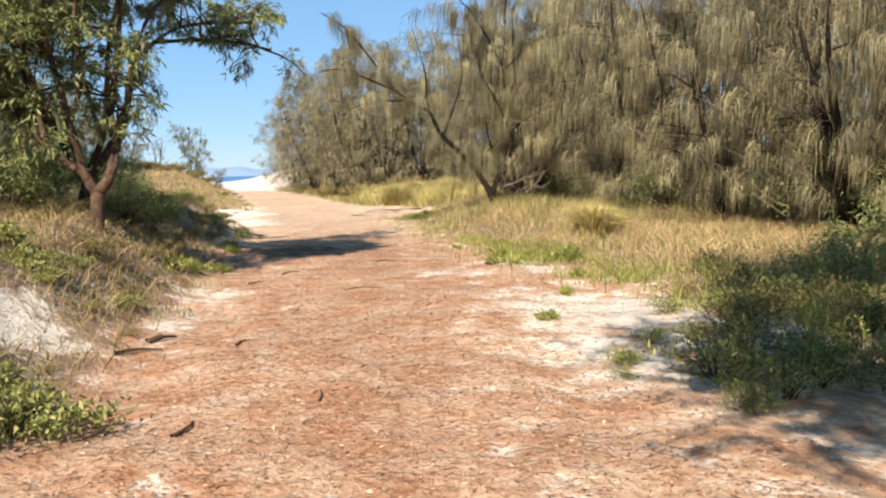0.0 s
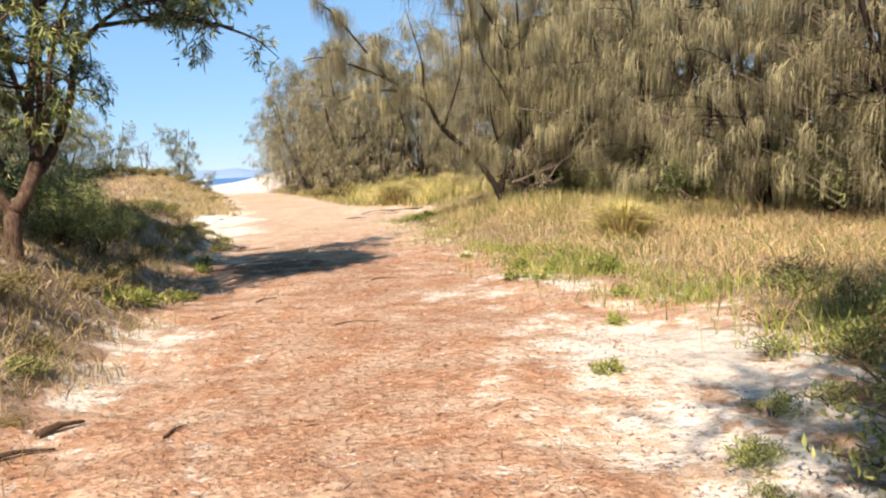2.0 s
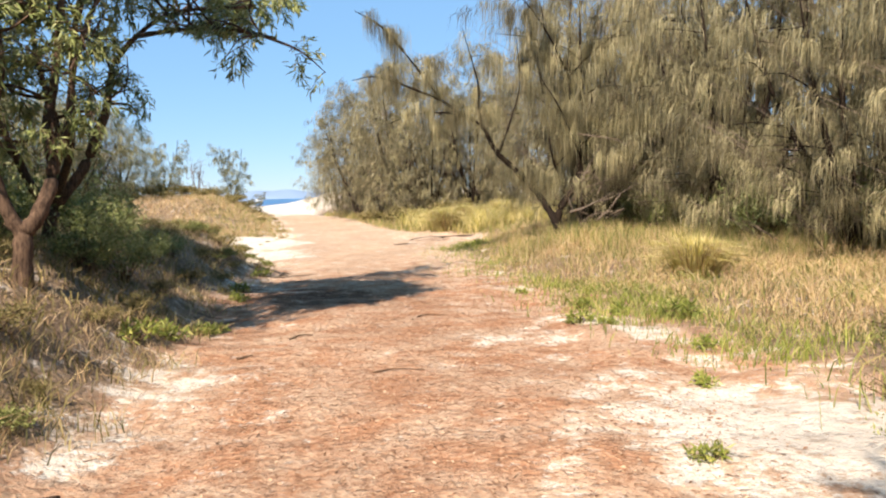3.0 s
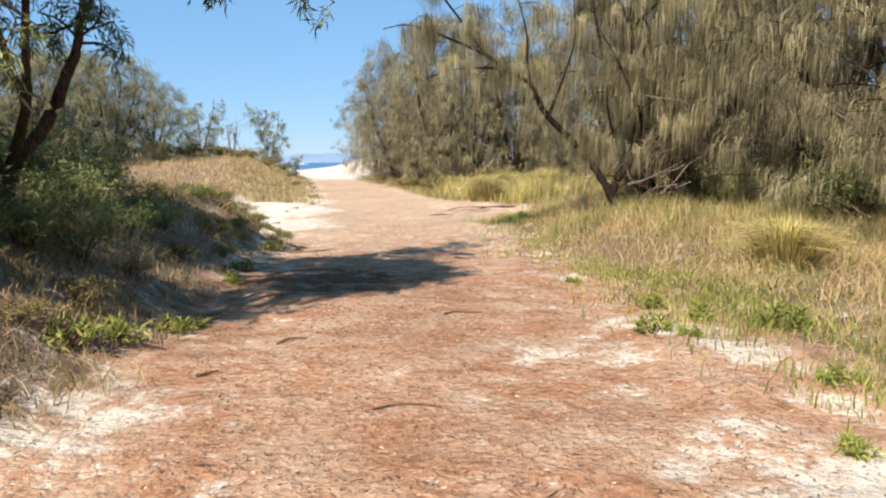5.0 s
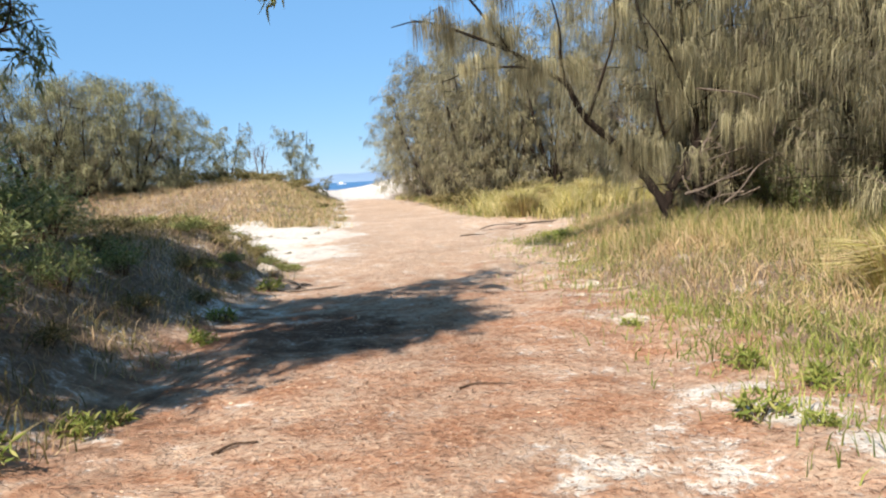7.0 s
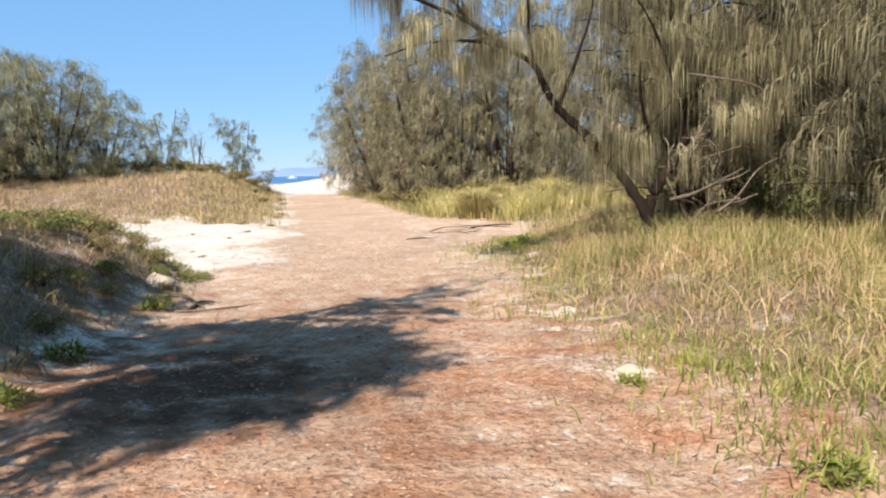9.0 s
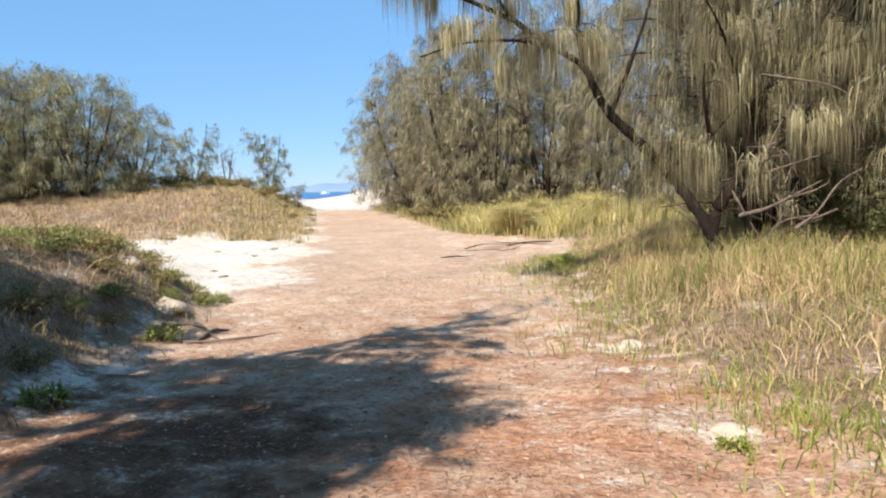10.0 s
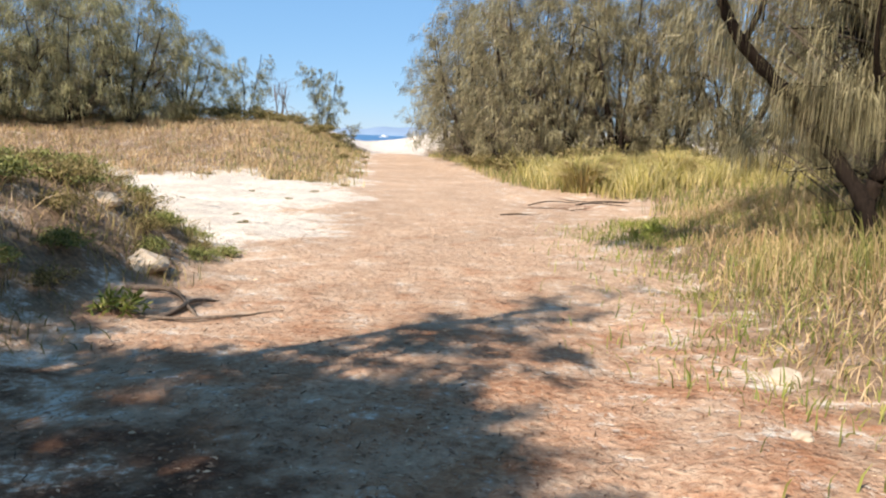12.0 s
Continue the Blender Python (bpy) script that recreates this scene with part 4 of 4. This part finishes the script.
place_on(fresh, [(4.5, 10.95, 0.85), (4.75, 10.7, 0.6), (5.05, 12.2, 0.9), (5.35, 11.6, 1.0), (3.35, 6.5, 0.7), (0.35, 11.9, 0.9), (0.1, 11.2, 1.2), (0.5, 12.3, 0.8), (-0.2, 10.7, 1.2), (4.95, 14.15, 0.6), (5.7, 10.9, 1.3), (4.4, 8.2, 0.7), (0.75, 16.0, 1.0), (1.1, 18.3, 1.1), (0.75, 14.6, 0.9), (6.9, 23.6, 1.6), (5.1, 9.3, 0.8)])
dune_bush = shrub("dune_shrub", "low rounded green shrub along the dune crest", 86, 1.3, 0.9, 1500, M_SHRUB_DRY, (0.10, 0.18), 0.4)
place_on(dune_bush, [(-4.2, 53, 1.0), (-2.8, 54.5, 0.9), (-6, 51, 1.0), (-1.2, 55, 0.8), (0.1, 56.5, 0.7), (1.0, 58, 0.6), (-3.4, 50, 0.5), (-1.7, 51.5, 0.5), (0.0, 52.5, 0.45), (1.1, 50, 0.35), (1.7, 46.5, 0.3), (-5.0, 48.5, 0.5), (8.0, 39.5, 1.0), (10.5, 39, 1.1), (13, 38.4, 1.1), (7.6, 46, 0.8)])


def tussock(name, label, seed, radius, tall, blades, material):
    rng = np.random.default_rng(seed)
    ob = tagged(new(name), label, "grass tussock")
    az = rng.uniform(0, 2 * math.pi, blades)
    lean = rng.uniform(0.05, 1.0, blades) ** 1.3
    base = np.stack([np.cos(az), np.sin(az), 0 * az], 1)
    h = tall * rng.uniform(0.6, 1.1, blades)[:, None]
    p0 = base * (rng.uniform(0, 0.35, blades) * radius)[:, None] + (0, 0, -0.03)
    p1 = p0 + base * (lean * radius * 0.45)[:, None] + np.array([0, 0, 0.72]) * h
    p2 = p1 + base * (lean * radius * 0.65)[:, None] + np.array([0, 0, 0.30]) * h * (1 - 1.3 * lean[:, None])
    p2 += rng.normal(size=(blades, 3)) * 0.03
    wide = rng.uniform(0.004, 0.009, blades)
    inner = lean < 0.3
    dry = rng.uniform(0, 1, blades) < 0.3
    for pick, look_of, mat in ((inner, "upright yellow inner blades", material), (~inner & dry, "arching dry straw blades", M_STRAW), (~inner & ~dry, "arching green blades", material)):
        part("tuft", tri_mesh("tuft", *strips(p0[pick], p1[pick], p2[pick], wide[pick], rng), mat), ob, look_of)
    return ob


tus = tussock("grass_tussock", "yellow-green arching grass tussock in the dry verge", 91, 0.9, 0.85, 1300, M_TUSSOCK)
place_on(tus, [(7.75, 13.9, 0.95), (8.6, 33.6, 1.3), (11.1, 33.6, 1.2), (13.5, 33.4, 1.2), (8.3, 14.6, 0.75), (9.9, 35.6, 1.0)])


# ---- grasses ----
def blades_at(x, y, tall, width, rng, lean=0.45):
    n = len(x)
    p0 = np.stack([x, y, height(x, y) - 0.02], 1)
    d = rng.normal(size=(n, 3)) * (1, 1, 0)
    d = unit(d) * (rng.uniform(0.05, 1.0, n) * lean)[:, None]
    h = (tall * rng.uniform(0.5, 1.15, n))[:, None]
    p1 = p0 + d * h * 0.45 + np.array([0, 0, 0.6]) * h
    p2 = p1 + d * h * 0.9 + np.array([0, 0, 0.38]) * h
    return strips(p0, p1, p2, width * rng.uniform(0.6, 1.3, n), rng)


def clumped(x, y, seed):
    return 0.5 + 0.5 * np.sin(x * 2.1 + seed + 1.5 * np.sin(y * 1.3 + seed)) * np.sin(y * 1.9 - 0.7 * seed + 1.2 * np.sin(x * 1.1))


def grass(label, material, n, xr, yr, keep, tall, width, seed, lean=0.45):
    rng = np.random.default_rng(seed)
    x, y = rng.uniform(*xr, n), rng.uniform(*yr, n)
    k = rng.uniform(0, 1, n) < keep(x, y)
    x, y = x[k], y[k]
    t = tall(x, y) if callable(tall) else np.full(len(x), tall)
    ob = new("grass", tri_mesh("grass", *blades_at(x, y, t, width, rng, lean), material))
    return tagged(ob, label, "grass", kind="stuff")


def right_zone(x, y):
    into = x - grass_edge(y) + 0.35 * np.sin(y * 2.3) + 0.2 * np.sin(y * 5.9 + x)
    tufts = clumped(x * 3.1, y * 3.1, 0.4) ** 2
    return np.maximum(ss(-0.1, 0.9, into) * (0.2 + 0.8 * clumped(x * 1.6, y * 1.6, 1.0) ** 1.5), ss(-0.45, 0.2, into) * tufts * 0.4)


grass("mixed green and straw grass along the verge", M_GRASS, 100000, (4.2, 13.5), (2, 27.5), right_zone,
      lambda x, y: 0.07 + 0.20 * ss(0, 3.0, x - grass_edge(y)), 0.0055, 101, 1.1)
grass("dry straw stalks among the verge grass", M_STRAW, 46000, (4.6, 13.5), (5, 27.5), lambda x, y: ss(0.2, 1.5, x - grass_edge(y)) * clumped(x, y, 4.0),
      lambda x, y: 0.10 + 0.24 * ss(0, 2.5, x - grass_edge(y)), 0.0055, 102, 0.9)
grass("fresh green grass at the edge of the track", M_GREEN, 52000, (4.2, 9), (8.5, 26), lambda x, y: np.exp(-((x - grass_edge(y) - 0.7) / 0.75) ** 2) * clumped(x, y, 2.0) * (1 - 0.8 * ss(14.2, 16, y) * (1 - ss(21.5, 23, y))),
      0.17, 0.0055, 103, 0.6)
grass("low lush green grass by the sandy edge", M_GREEN, 11000, (4.5, 8.0), (9.5, 15.5), lambda x, y: np.exp(-((x - 5.9) / 0.8) ** 2 - ((y - 12.6) / 1.3) ** 2) * (0.4 + 0.6 * clumped(x * 1.7, y * 1.7, 6.0)),
      0.15, 0.006, 108, 0.9)
grass("long grass below the far she-oaks", M_GRASS, 45000, (6.2, 17), (27.5, 60), lambda x, y: ss(-0.1, 0.8, x - grass_edge(y)) * 0.9,
      lambda x, y: 0.22 + 0.2 * clumped(x, y, 3.0), 0.011, 104)
grass("tall rank grass under the she-oaks", M_GRASS, 22000, (6.5, 13.0), (15, 23), lambda x, y: np.maximum(ss(2.2, 3.4, x - grass_edge(y)) * clumped(x, y, 7.0), np.exp(-((x - 7.8) / 1.3) ** 2 - ((y - 19.6) / 0.9) ** 2)),
      0.5, 0.006, 105)


grass("rank yellow-green grass before the far she-oaks", M_TUSSOCK, 20000, (7.6, 16.5), (31.8, 39), lambda x, y: ss(0.2, 1.2, x - grass_edge(y)) * (0.25 + 0.75 * clumped(x * 0.8, y * 0.8, 1.7)),
      lambda x, y: 0.35 + 0.55 * clumped(x * 0.8, y * 0.8, 1.7), 0.012, 106, 0.6)
grass("shaded weedy grass among the verge shrubs", M_GREEN, 9000, (3.2, 8.5), (3.2, 9.5), lambda x, y: np.exp(-((x - 5.9) / 1.1) ** 4 - ((y - 6.0) / 1.8) ** 4) * clumped(x * 2, y * 2, 5.5),
      0.32, 0.006, 107, 0.7)


def bank_zone(x, y):
    return ss(-0.4, 0.4, bank_edge(y) - x + 0.25 * np.sin(y * 3.3)) * (1 - ss(26, 29, y)) * (0.3 + 0.7 * clumped(x, y, 5.0)) * (1 - np.exp(-((x + 1.3) / 0.42) ** 2 - ((y - 6.5) / 0.5) ** 2))


grass("dry brown grass matted over the bank", M_SHRUB_DRY, 60000, (-6.5, 1.5), (2.5, 29), lambda x, y: bank_zone(x, y), lambda x, y: 0.10 + 0.16 * clumped(x, y, 2.2), 0.005, 111, 1.0)
grass("straw-coloured fallen grass on the bank", M_STRAW, 70000, (-6, 0.5), (4, 25), lambda x, y: bank_zone(x, y) * (0.25 + 0.75 * clumped(x, y, 9.0)) * 0.8, 0.16, 0.0035, 112, 1.6)


def ragged(a, b):
    return 0.7 * np.sin(a * 1.3 + 1.1 * np.sin(b * 0.7)) + 0.45 * np.sin(a * 3.1 + 1.0) + 0.25 * np.sin(a * 6.7 + 2.0)


def dune_zone(x, y):
    return ss(-0.5, 2.0, y - dune_front(x) + ragged(x, y)) * ss(-0.3, 1.3, track_left(y) - x + 0.5 * ragged(y, x)) * (0.5 + 0.5 * clumped(x, y, 8.0))


grass("tawny dune grass on the slope", M_STRAW, 80000, (-18, 2.8), (32, 58), lambda x, y: dune_zone(x, y) * 0.85, lambda x, y: 0.10 + 0.24 * clumped(x, y, 3.3), 0.010, 121, 0.8)
grass("green runners and grass at the foot of the dune", M_GRASS, 42000, (-14, 2.8), (32, 60), lambda x, y: dune_zone(x, y) * np.maximum(ss(-3.5, 0.5, x), clumped(x, y, 6.1) * 0.4), 0.25, 0.011, 122)

# ---- stones, sticks, roots and litter ----


def stone(label, x, y, size, seed):
    bm = bmesh.new()
    bmesh.ops.create_icosphere(bm, subdivisions=3, radius=1)
    for v in bm.verts:
        n = noise.noise(v.co * 1.3 + Vector((seed * 3.7, 0, 0))) * 0.4 + noise.noise(v.co * 4 + Vector((0, seed, 0))) * 0.1
        v.co *= 1 + n
        v.co = Vector((v.co.x * size[0], v.co.y * size[1], v.co.z * size[2]))
    me = bpy.data.meshes.new("stone")
    bm.to_mesh(me)
    me.materials.append(M_STONE)
    ob = tagged(new("stone", me), label, "stone")
    ob.matrix_basis = pose(x, y, ground_z(x, y) + size[2] * 0.1, 0, 0, seed * 40)


stone("pale flat stone lying in sparse grass", 5.5, 17.0, (0.13, 0.1, 0.06), 1)
stone("pale sandy stone at the track edge", 5.03, 14.35, (0.14, 0.1, 0.05), 2)
stone("rounded sandy boulder in the bank", 0.95, 19.6, (0.26, 0.18, 0.10), 3)
stone("sandy lump eroding from the bank", 0.35, 20.4, (0.2, 0.15, 0.08), 4)
stone("small white stone in the grass", 5.0, 15.9, (0.06, 0.05, 0.03), 5)


def stick(label, pts, r, seed, name="stick"):
    bark = {"root": M_TWIG, "stick": M_STICK}.get(name, M_BARK)
    rng = np.random.default_rng(seed)
    p = np.array([(x, y, ground_z(x, y) + z) for x, y, z in pts])
    me = tri_mesh(name, *tube(p - p[0], r, r * 0.35, 7, 4, 0.15, rng), bark)
    me.polygons.foreach_set("use_smooth", np.ones(len(me.polygons), dtype=bool))
    ob = tagged(new(name, me), label, name)
    ob.matrix_basis = pose(*p[0])


stick("short dark broken stick on the sand", [(-0.33, 6.72, 0.02), (-0.22, 6.82, 0.035), (-0.1, 6.96, 0.02)], 0.03, 1)
stick("thin dark fallen twig on the litter", [(-0.06, 4.0, 0.01), (0.02, 4.15, 0.02), (0.05, 4.3, 0.01)], 0.014, 2)
stick("thin dark twig lying on the track", [(0.40, 6.38, 0.01), (0.45, 6.5, 0.015), (0.52, 6.58, 0.01)], 0.012, 3)
stick("short twig among the leaf litter", [(0.82, 4.42, 0.01), (0.85, 4.55, 0.012), (0.86, 4.66, 0.008)], 0.011, 4)
stick("small bent twig on the track", [(1.3, 11.3, 0.01), (1.4, 11.4, 0.02), (1.55, 11.42, 0.01)], 0.013, 5)
stick("small twig on the pale litter", [(0.75, 10.3, 0.01), (0.9, 10.36, 0.02)], 0.014, 6)
stick("weathered twisted root exposed at the bank foot", [(1.35, 18.2, -0.02), (1.5, 18.5, 0.03), (1.58, 18.8, 0.03), (1.75, 19.05, -0.02)], 0.028, 7, "root")
stick("weathered root running out of the bank", [(1.0, 18.9, 0.0), (1.35, 18.95, 0.04), (1.55, 18.6, 0.03), (1.7, 18.35, -0.02)], 0.026, 8, "root")
# these branches stand in for dark streaks of limb shadow and litter
stick("dark branch standing in for limb shadow and litter on the pale sand", [(5.3, 27.0, 0.0), (5.7, 27.25, 0.015), (6.0, 27.2, 0.0), (6.5, 27.45, -0.01)], 0.017, 11, "fallen_branch")
stick("dark branch standing in for shadow and litter at the grass edge", [(6.2, 28.5, -0.01), (6.6, 28.8, 0.015), (7.0, 28.7, 0.0), (7.6, 29.0, -0.02)], 0.018, 12, "fallen_branch")
stick("long branch standing in for shadow and litter along the grass edge", [(9.0, 30.9, 0.0), (8.5, 31.3, 0.03), (8.0, 31.2, 0.01), (7.3, 31.5, -0.01)], 0.022, 9, "fallen_branch")


# two more branches in place of the shadow and litter streaks
stick("thin grey branch standing in for shadow and litter in the sand", [(6.4, 30.0, 0.0), (6.9, 30.3, 0.02), (7.5, 30.2, 0.01), (8.1, 30.5, 0.0)], 0.014, 13, "fallen_branch")
stick("dark crooked branch half buried in sand, standing in for shadow and litter", [(7.4, 29.7, 0.0), (7.8, 29.85, 0.025), (8.3, 29.75, 0.01), (8.8, 30.0, -0.01)], 0.016, 14, "fallen_branch")
stick("thin pale root creeping out of the sand", [(1.15, 18.4, 0.0), (1.5, 18.25, 0.025), (1.95, 18.35, 0.015), (2.3, 18.7, -0.01)], 0.018, 15, "root")
stick("short broken stick on the bank foot", [(-0.55, 6.3, 0.02), (-0.4, 6.45, 0.03), (-0.2, 6.5, 0.015)], 0.018, 16)
stick("thin dry twig lying across the litter", [(1.9, 9.3, 0.008), (2.1, 9.35, 0.015), (2.35, 9.3, 0.008)], 0.008, 17)
stick("curved dry twig on the trodden sand", [(2.9, 12.2, 0.008), (3.05, 12.3, 0.014), (3.3, 12.28, 0.008)], 0.008, 18)


def bare_shrub(x, y, seed):
    rng = np.random.default_rng(seed)
    ob = tagged(new("bare_shrub"), "leafless grey shrub on the dune crest", "shrub")
    ob.matrix_basis = stand(None, x, y)
    for i in range(5):
        az = rng.uniform(0, 6.28)
        o = np.array([math.cos(az), math.sin(az), 0]) * rng.uniform(0.3, 0.9)
        tip = o + (0, 0, rng.uniform(1.4, 2.6))
        pieces = [tube([(0, 0, -0.1), o * 0.4 + (0, 0, 0.8), tip], 0.035, 0.01, 5, 4, 0.1, rng)]
        for j in range(4):
            c = o * rng.uniform(0.4, 0.8) + (0, 0, rng.uniform(0.7, 1.6))
            pieces.append(tube([c, c + rng.normal(size=3) * 0.25 + (0, 0, 0.4), c + rng.normal(size=3) * 0.4 + (0, 0, 0.8)], 0.016, 0.006, 4, 3, 0.1, rng))
        part("stem", tri_mesh("stem", *join(*pieces), M_TWIG), ob)


bare_shrub(-2.2, 57.5, 3)


def litter():
    rng = np.random.default_rng(131)
    n = 54000
    y = 1.5 + 21 * rng.uniform(0, 1, n) ** 1.35
    lo, hi = track_left(y) - 1.2, track_right(y) + 1.8
    x = lo + (hi - lo) * rng.uniform(0, 1, n)
    edge = np.minimum(x - lo, hi - x)
    k = (rng.uniform(0, 1, n) < ss(0, 1.4, edge)) & (rng.uniform(0, 1, n) < 1 - 0.6 * ss(15, 21, y))
    x, y = x[k], y[k]
    n = len(x)
    p = np.stack([x, y, height(x, y) + 0.004], 1)
    az = rng.uniform(0, 6.283, n)
    d = np.stack([np.cos(az), np.sin(az), rng.normal(size=n) * 0.12], 1)
    L = rng.uniform(0.012, 0.05, n)
    W = L * rng.uniform(0.14, 0.42, n)
    side = np.stack([-np.sin(az), np.cos(az), rng.normal(size=n) * 0.3], 1) * W[:, None] * 0.5
    mid = p + d * (L * 0.5)[:, None] + np.array([0, 0, 0.003])
    v = np.stack([p, mid + side, p + d * L[:, None], mid - side], 1).reshape(-1, 3)
    b = (np.arange(n) * 4)[:, None, None]
    t = (np.array([[0, 1, 2], [0, 2, 3]])[None] + b).reshape(-1, 3)
    tagged(new("leaf_litter", tri_mesh("leaf_litter", v, t, M_LITTER)), "reddish-brown fallen leaves and bark chips on the track", "leaf litter", kind="stuff")



def needles():
    """Thin dark she-oak needles and twiglets lying on the track."""
    rng = np.random.default_rng(132)
    n = 2200
    y = 1.5 + 26 * rng.uniform(0, 1, n) ** 1.2
    lo, hi = track_left(y) - 0.9, track_right(y) + 0.8
    x = lo + (hi - lo) * rng.uniform(0, 1, n)
    az = rng.uniform(0, 6.283, n)
    L = rng.uniform(0.03, 0.12, n)
    p0 = np.stack([x, y, height(x, y) + 0.004], 1)
    d = np.stack([np.cos(az), np.sin(az), 0 * az], 1) * L[:, None]
    p2 = p0 + d + np.array([0, 0, 0.004])
    p1 = p0 + d * 0.5 + rng.normal(size=(n, 3)) * (0.01, 0.01, 0) + np.array([0, 0, 0.005])
    v, t = strips(p0, p1, p2, rng.uniform(0.0015, 0.0045, n), rng)
    tagged(new("needle_litter", tri_mesh("needle_litter", v, t, M_STICK)), "thin dark fallen needles and twiglets on the track", "leaf litter", kind="stuff")


litter()
needles()
